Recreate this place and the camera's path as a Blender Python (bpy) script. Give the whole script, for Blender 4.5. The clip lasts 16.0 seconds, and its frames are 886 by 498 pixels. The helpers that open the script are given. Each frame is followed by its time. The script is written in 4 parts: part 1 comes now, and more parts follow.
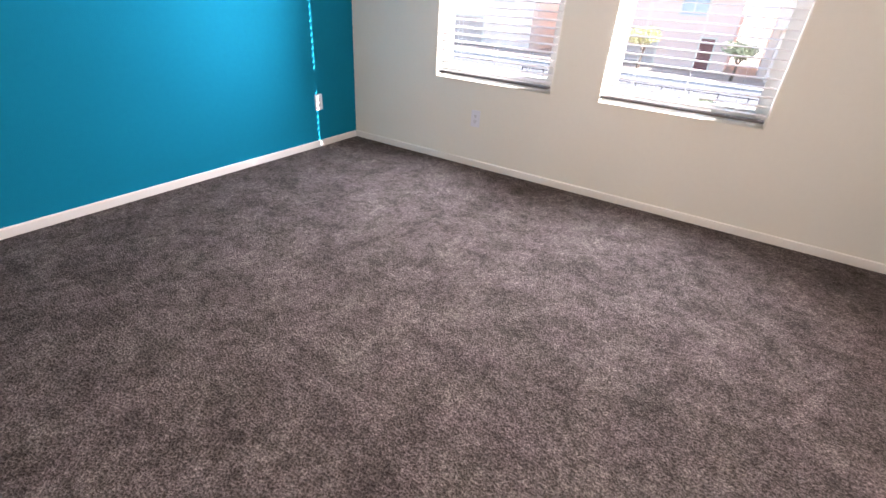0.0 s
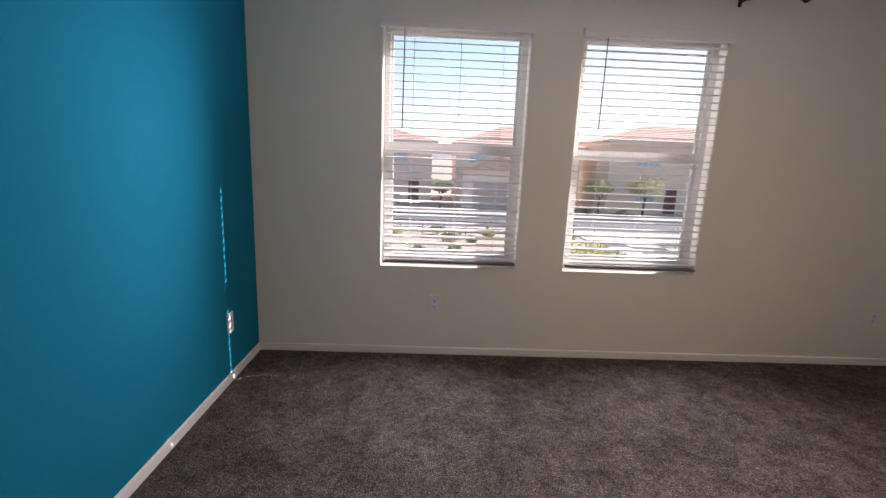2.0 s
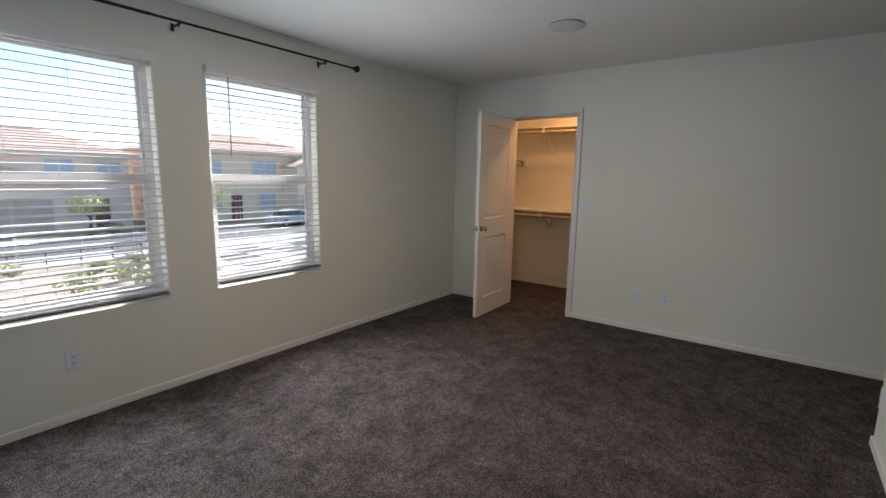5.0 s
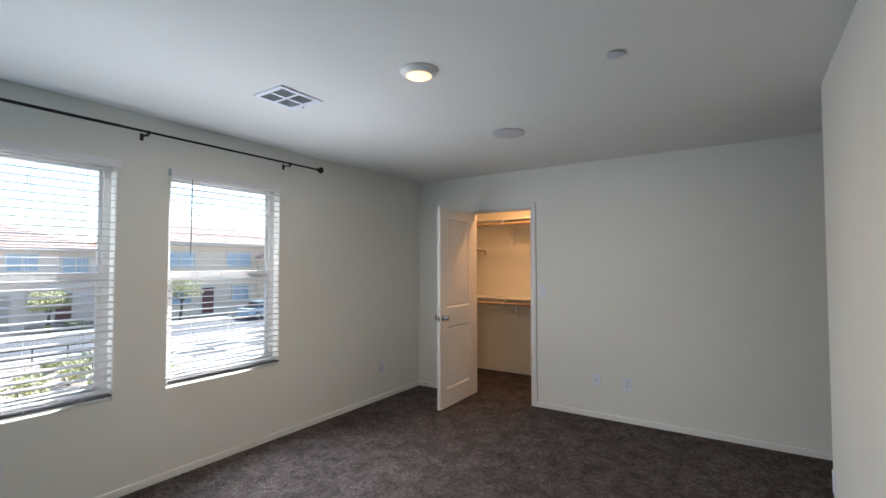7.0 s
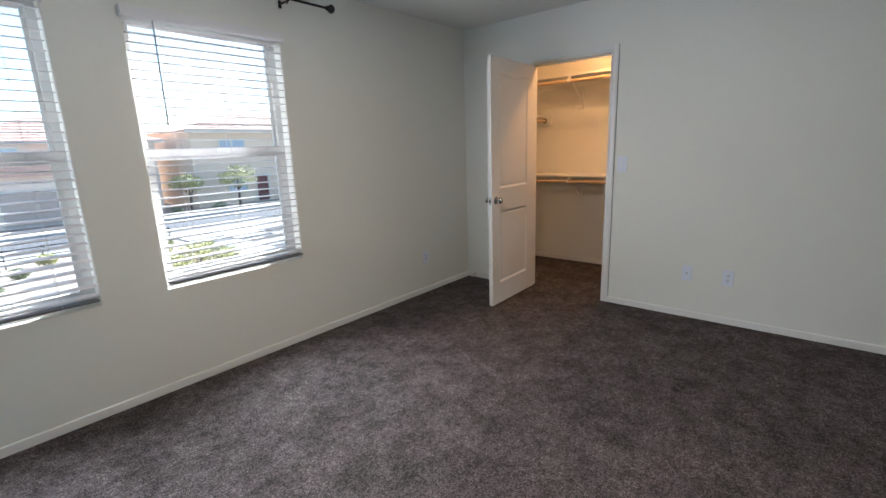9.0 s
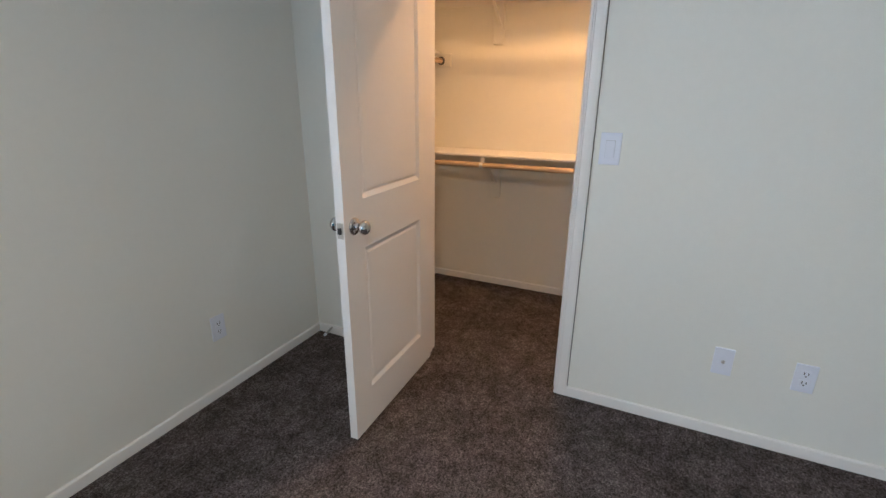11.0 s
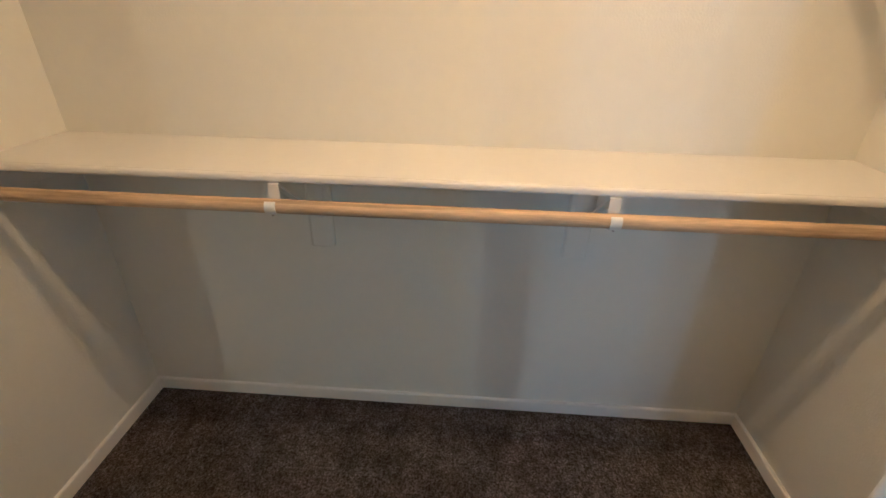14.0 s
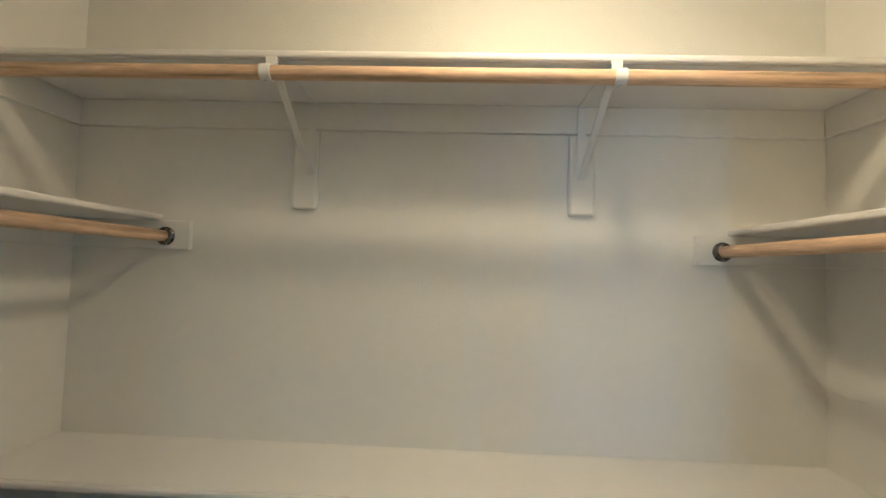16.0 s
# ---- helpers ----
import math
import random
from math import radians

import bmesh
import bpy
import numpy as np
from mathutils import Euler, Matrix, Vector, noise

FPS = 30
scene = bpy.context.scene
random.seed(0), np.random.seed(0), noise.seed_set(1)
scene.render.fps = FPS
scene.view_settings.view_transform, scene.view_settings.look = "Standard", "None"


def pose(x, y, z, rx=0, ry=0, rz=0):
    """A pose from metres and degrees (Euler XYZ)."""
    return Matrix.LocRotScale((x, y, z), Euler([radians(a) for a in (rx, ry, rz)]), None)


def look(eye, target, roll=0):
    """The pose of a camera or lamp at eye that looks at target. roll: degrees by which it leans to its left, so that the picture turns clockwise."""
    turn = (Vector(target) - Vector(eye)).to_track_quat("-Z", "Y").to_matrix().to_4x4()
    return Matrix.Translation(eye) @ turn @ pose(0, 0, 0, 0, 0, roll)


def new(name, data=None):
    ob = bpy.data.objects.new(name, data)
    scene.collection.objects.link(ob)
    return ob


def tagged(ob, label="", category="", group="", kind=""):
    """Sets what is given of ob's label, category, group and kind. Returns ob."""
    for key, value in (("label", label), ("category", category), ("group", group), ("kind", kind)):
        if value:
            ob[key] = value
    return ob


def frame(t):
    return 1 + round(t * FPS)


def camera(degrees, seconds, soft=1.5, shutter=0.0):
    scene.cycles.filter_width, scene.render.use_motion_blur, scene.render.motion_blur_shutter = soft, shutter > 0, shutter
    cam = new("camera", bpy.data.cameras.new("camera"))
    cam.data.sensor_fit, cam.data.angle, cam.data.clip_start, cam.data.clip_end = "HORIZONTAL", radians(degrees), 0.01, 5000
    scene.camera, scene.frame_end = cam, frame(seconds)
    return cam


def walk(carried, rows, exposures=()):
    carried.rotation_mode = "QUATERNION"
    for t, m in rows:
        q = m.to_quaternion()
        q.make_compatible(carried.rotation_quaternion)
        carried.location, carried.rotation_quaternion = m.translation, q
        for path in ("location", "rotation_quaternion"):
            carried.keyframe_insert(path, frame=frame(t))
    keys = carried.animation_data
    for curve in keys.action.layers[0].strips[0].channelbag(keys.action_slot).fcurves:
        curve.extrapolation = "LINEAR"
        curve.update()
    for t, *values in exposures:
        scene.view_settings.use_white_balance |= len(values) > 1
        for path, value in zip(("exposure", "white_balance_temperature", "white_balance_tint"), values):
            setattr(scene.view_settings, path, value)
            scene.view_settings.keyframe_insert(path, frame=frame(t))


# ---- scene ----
cam = camera(89.1, 16.0, soft=1.5)
PATH = [
    (0, (2.762, -2.998, 1.149), (1.873, -1.501, 0.164), 3.9),
    (0.5, (2.329, -2.98, 1.217), (1.662, -1.289, 0.382), 4.1),
    (1, (1.91, -2.929, 1.259), (1.412, -1.098, 0.63), 3.6),
    (1.5, (1.488, -2.938, 1.297), (1.25, -1.014, 0.804), 3.3),
    (2, (1.132, -2.915, 1.329), (1.197, -0.956, 0.933), 2.3),
    (2.5, (0.851, -2.83, 1.407), (1.256, -0.908, 1.031), 1.4),
    (3, (0.618, -2.861, 1.4), (1.389, -1.05, 1.05), 0.1),
    (3.5, (0.422, -2.913, 1.447), (1.487, -1.257, 1.095), -0.3),
    (4, (0.4, -3.022, 1.445), (1.673, -1.521, 1.088), 0.0),
    (4.5, (0.446, -3.089, 1.43), (1.909, -1.776, 1.061), 0.2),
    (4.7, (0.466, -3.108, 1.427), (1.999, -1.877, 1.058), 0.1),
    (6.8, (0.497, -3.309, 1.453), (2.195, -2.253, 1.46), 0.0),
    (7, (0.497, -3.317, 1.462), (2.159, -2.208, 1.532), -0.1),
    (7.3, (0.507, -3.335, 1.478), (2.108, -2.141, 1.584), -0.0),
    (7.5, (0.527, -3.321, 1.472), (2.098, -2.086, 1.544), -0.5),
    (8, (0.606, -3.27, 1.441), (2.1, -1.954, 1.254), -1.4),
    (8.5, (0.808, -3.055, 1.348), (2.277, -1.757, 0.952), -2.2),
    (9, (1.158, -2.856, 1.373), (2.646, -1.593, 0.931), -2.0),
    (11.3, (3.252, -1.582, 1.373), (5.024, -0.935, 0.706), 1.2),
    (11.5, (3.424, -1.476, 1.385), (5.227, -0.944, 0.702), 1.5),
    (12, (3.884, -1.303, 1.408), (5.709, -0.976, 0.66), 0.9),
    (12.2, (4.041, -1.24, 1.398), (5.877, -1.006, 0.64), 1.4),
    (12.5, (4.238, -1.144, 1.395), (6.07, -1.047, 0.597), 1.7),
    (12.7, (4.371, -1.111, 1.401), (6.194, -1.08, 0.58), 1.7),
    (13, (4.541, -1.096, 1.399), (6.348, -1.109, 0.542), 1.9),
    (13.2, (4.652, -1.113, 1.385), (6.456, -1.113, 0.52), 1.8),
    (13.5, (4.767, -1.149, 1.383), (6.554, -1.099, 0.487), 1.6),
    (14, (4.859, -1.172, 1.375), (6.617, -1.076, 0.427), 1.3),
    (14.5, (4.853, -1.168, 1.394), (6.646, -1.061, 0.514), 1.3),
    (15, (4.82, -1.164, 1.446), (6.7, -1.06, 0.771), 1.7),
    (15.5, (4.809, -1.16, 1.482), (6.781, -1.076, 1.161), 1.7),
    (16, (4.79, -1.173, 1.559), (6.786, -1.09, 1.641), 1.8),
]
EXPOSURES = [
    (0.0, 3.08, 6380, 20), (0.5, 2.75, 6300, 15), (1.0, 1.65, 6500, 18), (1.5, 1.6, 6750, 21), (2.5, 1.67, 6800, 22),
    (3.5, 1.65, 6920, 23), (4.0, 1.66, 6420, 17), (4.5, 1.63, 6250, 12), (7.0, 2.1, 5900, 9), (8.0, 2.1, 5900, 8), (9.0, 2.2, 5800, 8),
    (11.5, 2.6, 5400, 6), (12.5, 2.36, 5250, 4), (13.0, 2.4, 5350, 3), (13.5, 2.5, 5000, 0), (14.0, 2.5, 4300, -6), (14.5, 2.5, 3800, -9), (15.0, 2.45, 3600, -11),
    (15.5, 2.1, 3600, -11), (16.0, 1.8, 3600, -14),
]
walk(cam, [(t, look(eye, target, roll)) for t, eye, target, roll in PATH], EXPOSURES)

# ---- daylight ----
SUN_TO = Vector((1.877, 1.0, 1.632)).normalized()
world = bpy.data.worlds.new("sky")
scene.world = world
world.use_nodes = True
wn = world.node_tree
sky = wn.nodes.new("ShaderNodeTexSky")
sky.sky_type, sky.sun_disc, sky.dust_density = "NISHITA", False, 0.8
sky.sun_elevation = math.asin(SUN_TO.z)
sky.sun_rotation = math.atan2(SUN_TO.x, SUN_TO.y)
wn.links.new(sky.outputs["Color"], wn.nodes["Background"].inputs["Color"])
wn.nodes["Background"].inputs["Strength"].default_value = 0.082
sun = new("sun", bpy.data.lights.new("sun", "SUN"))
sun.data.energy, sun.data.angle, sun.data.color = 4.2, radians(0.3), (1.0, 0.95, 0.88)
sun.matrix_world = look(SUN_TO * 50, (0, 0, 0))


def ceiling_glow(name, x, y, z, watts, size, colour):
    """The light that a ceiling fixture gives off, just under its lens."""
    lamp = new(name, bpy.data.lights.new(name, "AREA"))
    lamp.data.shape, lamp.data.size, lamp.data.energy, lamp.data.color = "DISK", size, watts, colour
    lamp.matrix_world = look((x, y, z), (x, y, z - 1))
    return lamp


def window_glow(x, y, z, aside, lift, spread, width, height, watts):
    """An added strip lamp at the window's opening, standing in for skylight off the slats, turned aside (degrees
    towards +x) and lifted.
    """
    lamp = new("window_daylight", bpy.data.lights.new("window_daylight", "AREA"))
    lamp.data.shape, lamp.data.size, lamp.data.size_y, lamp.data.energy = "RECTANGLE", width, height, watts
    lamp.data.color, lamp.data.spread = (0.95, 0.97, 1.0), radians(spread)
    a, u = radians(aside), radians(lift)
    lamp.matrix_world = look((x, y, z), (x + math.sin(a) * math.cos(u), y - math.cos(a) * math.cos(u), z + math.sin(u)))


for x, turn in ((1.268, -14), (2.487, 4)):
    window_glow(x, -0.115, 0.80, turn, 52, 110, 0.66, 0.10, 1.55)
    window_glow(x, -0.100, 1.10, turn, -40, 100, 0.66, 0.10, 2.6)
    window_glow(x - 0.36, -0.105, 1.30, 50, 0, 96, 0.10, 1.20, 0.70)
# extra narrow strips behind the blinds, added to brighten the right-hand reveals
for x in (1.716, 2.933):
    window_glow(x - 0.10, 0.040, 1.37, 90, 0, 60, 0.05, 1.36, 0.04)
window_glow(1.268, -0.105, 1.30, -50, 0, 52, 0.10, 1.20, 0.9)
WARM = (1.0, 0.475, 0.17)
ceiling_glow("bedroom_lamp_light", 2.345, -1.935, 2.418, 5.0, 0.13, (1.0, 0.72, 0.46))
closet_glow = new("closet_lamp_light", bpy.data.lights.new("closet_lamp_light", "POINT"))
closet_glow.data.energy, closet_glow.data.shadow_soft_size, closet_glow.data.color = 4.4, 0.055, WARM
closet_glow.location = (5.47, -1.36, 2.40)
ceiling_glow("closet_lamp_beam", 5.47, -1.36, 2.426, 1.25, 0.13, WARM)


# ---- materials ----
def material(name, colour, rough=0.6, metal=0.0, spread=0.06, coarse=1.5, fine=60.0, bump=0.0, bump_scale=300.0, stretch=None, speck=0.0, specular=0.5):
    """A surface whose colour varies at two scales, with fine relief. spread: how far the colour strays; stretch: scale of the grain per axis."""
    m = bpy.data.materials.new(name)
    m.use_nodes = True
    n, l = m.node_tree.nodes, m.node_tree.links
    bsdf = n["Principled BSDF"]
    bsdf.inputs["Roughness"].default_value, bsdf.inputs["Metallic"].default_value = rough, metal
    bsdf.inputs["Specular IOR Level"].default_value = specular
    where = n.new("ShaderNodeTexCoord").outputs["Object"] if stretch else n.new("ShaderNodeNewGeometry").outputs["Position"]
    if stretch:
        mapping = n.new("ShaderNodeMapping")
        mapping.inputs["Scale"].default_value = stretch
        l.new(where, mapping.inputs["Vector"])
        where = mapping.outputs["Vector"]
    total = None
    for scale, share in ((coarse, 0.6), (fine, 0.4)):
        tex = n.new("ShaderNodeTexNoise")
        tex.inputs["Scale"].default_value, tex.inputs["Detail"].default_value = scale, 4
        l.new(where, tex.inputs["Vector"])
        times = n.new("ShaderNodeMath")
        times.operation = "MULTIPLY"
        times.inputs[1].default_value = share
        l.new(tex.outputs["Fac"], times.inputs[0])
        if total is None:
            total = times.outputs[0]
        else:
            add = n.new("ShaderNodeMath")
            l.new(total, add.inputs[0]), l.new(times.outputs[0], add.inputs[1])
            total = add.outputs[0]
    ramp = n.new("ShaderNodeMapRange")
    ramp.inputs["From Min"].default_value, ramp.inputs["From Max"].default_value = 0.3, 0.7
    l.new(total, ramp.inputs["Value"])
    mix = n.new("ShaderNodeMix")
    mix.data_type = "RGBA"
    mix.inputs["A"].default_value = (*[c * (1 - spread) for c in colour], 1)
    mix.inputs["B"].default_value = (*[min(1, c * (1 + spread)) for c in colour], 1)
    l.new(ramp.outputs["Result"], mix.inputs["Factor"])
    out = mix.outputs["Result"]
    if speck:
        grain = n.new("ShaderNodeTexNoise")
        grain.inputs["Scale"].default_value, grain.inputs["Detail"].default_value = bump_scale, 2
        l.new(where, grain.inputs["Vector"])
        span = n.new("ShaderNodeMapRange")
        span.inputs["From Min"].default_value, span.inputs["From Max"].default_value = 0.32, 0.68
        span.inputs["To Min"].default_value, span.inputs["To Max"].default_value = 1 - speck, 1 + speck
        l.new(grain.outputs["Fac"], span.inputs["Value"])
        scaled = n.new("ShaderNodeVectorMath")
        scaled.operation = "SCALE"
        l.new(out, scaled.inputs[0]), l.new(span.outputs["Result"], scaled.inputs["Scale"])
        out = scaled.outputs["Vector"]
    l.new(out, bsdf.inputs["Base Color"])
    if bump:
        relief = n.new("ShaderNodeTexNoise")
        relief.inputs["Scale"].default_value, relief.inputs["Detail"].default_value = bump_scale, 3
        l.new(where, relief.inputs["Vector"])
        node = n.new("ShaderNodeBump")
        node.inputs["Strength"].default_value, node.inputs["Distance"].default_value = 1.0, bump
        l.new(relief.outputs["Fac"], node.inputs["Height"])
        l.new(node.outputs["Normal"], bsdf.inputs["Normal"])
    return m


def clear_glass(name):
    """A thin pane: what is behind shows straight through, with a faint gloss."""
    m = bpy.data.materials.new(name)
    m.use_nodes = True
    n, l = m.node_tree.nodes, m.node_tree.links
    gloss, pass_, mix, fres = n.new("ShaderNodeBsdfGlossy"), n.new("ShaderNodeBsdfTransparent"), n.new("ShaderNodeMixShader"), n.new("ShaderNodeFresnel")
    gloss.inputs["Roughness"].default_value = 0.02
    pass_.inputs["Color"].default_value = (0.93, 0.96, 0.95, 1)
    fres.inputs["IOR"].default_value = 1.45
    l.new(fres.outputs[0], mix.inputs[0]), l.new(pass_.outputs[0], mix.inputs[1]), l.new(gloss.outputs[0], mix.inputs[2])
    l.new(mix.outputs[0], n["Material Output"].inputs["Surface"])
    return m


def glowing(name, colour, strength):
    m = bpy.data.materials.new(name)
    m.use_nodes = True
    b = m.node_tree.nodes["Principled BSDF"]
    b.inputs["Base Color"].default_value = (0.8, 0.8, 0.8, 1)
    b.inputs["Emission Color"].default_value, b.inputs["Emission Strength"].default_value = (*colour, 1), strength
    return m


def cut_pile(name, colour):
    """Carpet: brushed patches, clumps of tufts, and gaps between the yarn ends with their shade painted dark."""
    m = bpy.data.materials.new(name)
    m.use_nodes = True
    n, l = m.node_tree.nodes, m.node_tree.links
    bsdf = n["Principled BSDF"]
    bsdf.inputs["Roughness"].default_value, bsdf.inputs["Specular IOR Level"].default_value = 1.0, 0.02
    where = n.new("ShaderNodeNewGeometry").outputs["Position"]
    value = None
    for scale, detail, lo, hi, dark, light, warp in ((1.3, 3, 0.35, 0.65, 0.86, 1.10, 0.5), (6.5, 6, 0.38, 0.62, 0.76, 1.13, 0.4), (24, 5, 0.38, 0.62, 0.76, 1.16, 0.3), (75, 3, 0.37, 0.63, 0.66, 1.30, 0.6), (140, 3, 0.36, 0.62, 0.48, 1.26, 0.0), (330, 2, 0.34, 0.66, 0.66, 1.34, 0.0)):
        tex = n.new("ShaderNodeTexNoise")
        tex.inputs["Scale"].default_value, tex.inputs["Detail"].default_value, tex.inputs["Distortion"].default_value = scale, detail, warp
        l.new(where, tex.inputs["Vector"])
        span = n.new("ShaderNodeMapRange")
        for key, v in (("From Min", lo), ("From Max", hi), ("To Min", dark), ("To Max", light)):
            span.inputs[key].default_value = v
        l.new(tex.outputs["Fac"], span.inputs["Value"])
        if scale == 140:
            tuft = span.outputs["Result"]
        if value is None:
            value = span.outputs["Result"]
        else:
            times = n.new("ShaderNodeMath")
            times.operation = "MULTIPLY"
            l.new(value, times.inputs[0]), l.new(span.outputs["Result"], times.inputs[1])
            value = times.outputs[0]
    hue = n.new("ShaderNodeTexNoise")
    hue.inputs["Scale"].default_value, hue.inputs["Detail"].default_value = 5.0, 3
    l.new(where, hue.inputs["Vector"])
    mix = n.new("ShaderNodeMix")
    mix.data_type = "RGBA"
    r, g, b = colour
    mix.inputs["A"].default_value, mix.inputs["B"].default_value = (r * 1.06, g * 0.97, b * 1.04, 1), (r * 0.97, g * 1.02, b * 0.93, 1)
    l.new(hue.outputs["Fac"], mix.inputs["Factor"])
    scaled = n.new("ShaderNodeVectorMath")
    scaled.operation = "SCALE"
    l.new(mix.outputs["Result"], scaled.inputs[0]), l.new(value, scaled.inputs["Scale"])
    l.new(scaled.outputs["Vector"], bsdf.inputs["Base Color"])
    node = n.new("ShaderNodeBump")
    node.inputs["Strength"].default_value, node.inputs["Distance"].default_value = 1.0, 0.006
    l.new(tuft, node.inputs["Height"]), l.new(node.outputs["Normal"], bsdf.inputs["Normal"])
    return m


def pine(name, colour):
    """A planed pine dowel along its own x: long grain, dark streaks and a few small knots."""
    m = material(name, colour, 0.5, spread=0.34, coarse=2.2, fine=12, stretch=(2.5, 30, 30))
    n, l = m.node_tree.nodes, m.node_tree.links
    bsdf = n["Principled BSDF"]
    base = bsdf.inputs["Base Color"].links[0].from_socket
    where = n.new("ShaderNodeTexCoord").outputs["Object"]
    shade = None
    for kind, scale, lo, hi, dark in (("noise", (1.6, 55, 55), 0.54, 0.68, 0.62), ("knot", (2.6, 11, 11), 0.16, 0.10, 0.30)):
        mapping = n.new("ShaderNodeMapping")
        mapping.inputs["Scale"].default_value = scale
        l.new(where, mapping.inputs["Vector"])
        tex = n.new("ShaderNodeTexNoise" if kind == "noise" else "ShaderNodeTexVoronoi")
        tex.inputs["Scale"].default_value = 1.0
        l.new(mapping.outputs["Vector"], tex.inputs["Vector"])
        span = n.new("ShaderNodeMapRange")
        for key, v in (("From Min", lo), ("From Max", hi), ("To Min", 1.0), ("To Max", dark)):
            span.inputs[key].default_value = v
        l.new(tex.outputs["Fac" if kind == "noise" else "Distance"], span.inputs["Value"])
        if shade is None:
            shade = span.outputs["Result"]
        else:
            times = n.new("ShaderNodeMath")
            times.operation = "MULTIPLY"
            l.new(shade, times.inputs[0]), l.new(span.outputs["Result"], times.inputs[1])
            shade = times.outputs[0]
    scaled = n.new("ShaderNodeVectorMath")
    scaled.operation = "SCALE"
    l.new(base, scaled.inputs[0]), l.new(shade, scaled.inputs["Scale"])
    l.new(scaled.outputs["Vector"], bsdf.inputs["Base Color"])
    return m


def leafy(name, colour):
    m = material(name, colour, 0.6, spread=0.35, coarse=0.8, fine=9)
    return m


PAINT = material("eggshell_wall_paint", (0.805, 0.80, 0.75), 0.55, spread=0.02, coarse=0.9, fine=35, bump=0.0008, bump_scale=170, specular=0.35)
CEILING = material("ceiling_paint", (0.76, 0.76, 0.74), 0.8, spread=0.02, coarse=0.8, fine=30, bump=0.0012, bump_scale=130, specular=0.2)
TEAL = material("teal_wall_paint", (0.003, 0.205, 0.335), 0.8, spread=0.05, coarse=0.9, fine=35, bump=0.0010, bump_scale=170, specular=0.03)
TRIM = material("white_trim_enamel", (0.80, 0.79, 0.77), 0.35, spread=0.025, coarse=3, fine=45)
DOORPAINT = material("white_door_enamel", (0.80, 0.78, 0.76), 0.38, spread=0.02, coarse=2, fine=60, bump=0.0002, bump_scale=220)
CARPET = cut_pile("grey_brown_cut_pile", (0.143, 0.124, 0.122))
VINYL = material("white_window_vinyl", (0.82, 0.83, 0.83), 0.4, spread=0.02)
SLAT = material("white_blind_slat", (0.80, 0.785, 0.80), 0.45, spread=0.03, coarse=6, fine=90)
CORD = material("white_cord", (0.75, 0.75, 0.73), 0.8)
RAIL = material("grey_bottom_rail", (0.13, 0.125, 0.13), 0.5, spread=0.05)
# dark grey that stands for the shadow in the casing's caulk gap
GAP_SHADE = material("grey_gap_shade", (0.12, 0.115, 0.11), 0.9, spread=0.2, fine=90)
WAND = material("grey_plastic_wand", (0.33, 0.33, 0.36), 0.3)
PLATE = material("white_plastic_plate", (0.78, 0.81, 0.90), 0.32, spread=0.015)
SLOT = material("dark_slot", (0.03, 0.03, 0.03), 0.6)
BLACKMETAL = material("black_iron", (0.018, 0.017, 0.018), 0.4, metal=0.6)
CHROME = material("polished_nickel", (0.54, 0.53, 0.53), 0.06, metal=1.0, spread=0.05)
# steel whose dark reflection is put into its colour
STRIKE = material("dark_reflection_steel", (0.10, 0.085, 0.075), 0.35, metal=1.0, spread=0.1)
STEEL = material("brushed_steel", (0.5, 0.48, 0.45), 0.3, metal=1.0, spread=0.1)
PINE = pine("pine_dowel", (0.60, 0.44, 0.27))
BRACKET = material("white_bracket_enamel", (0.80, 0.80, 0.78), 0.35, spread=0.02)
GLASS = clear_glass("window_glass")
LENS = glowing("warm_lamp_lens", (1.0, 0.52, 0.20), 0.5)
GREYPLATE = material("off_white_cover_plate", (0.56, 0.58, 0.62), 0.4, spread=0.02)
DARKCHROME = material("dark_polished_chrome", (0.20, 0.19, 0.19), 0.08, metal=1.0, spread=0.1)
FILTER = material("grey_vent_mesh", (0.50, 0.52, 0.55), 0.7, spread=0.2, fine=200)

# ---- mesh helpers ----
def box(bm, x0, x1, y0, y1, z0, z1):
    m = Matrix.Translation(((x0 + x1) / 2, (y0 + y1) / 2, (z0 + z1) / 2)) @ Matrix.Diagonal((abs(x1 - x0), abs(y1 - y0), abs(z1 - z0), 1))
    return bmesh.ops.create_cube(bm, size=1, matrix=m)["verts"]


def rounded(width, x0, x1, y0, y1, z0, z1, segments=2):
    """A box with rounded edges."""
    bm = bmesh.new()
    box(bm, x0, x1, y0, y1, z0, z1)
    bmesh.ops.bevel(bm, geom=bm.edges[:], offset=width, segments=segments, affect="EDGES", profile=0.5)
    return bm


def rod(bm, a, b, r0, r1=None, segments=14):
    a, b = Vector(a), Vector(b)
    turn = (b - a).to_track_quat("Z", "Y").to_matrix().to_4x4()
    m = Matrix.Translation((a + b) / 2) @ turn
    return bmesh.ops.create_cone(bm, cap_ends=True, segments=segments, radius1=r0, radius2=r0 if r1 is None else r1, depth=(b - a).length, matrix=m)["verts"]


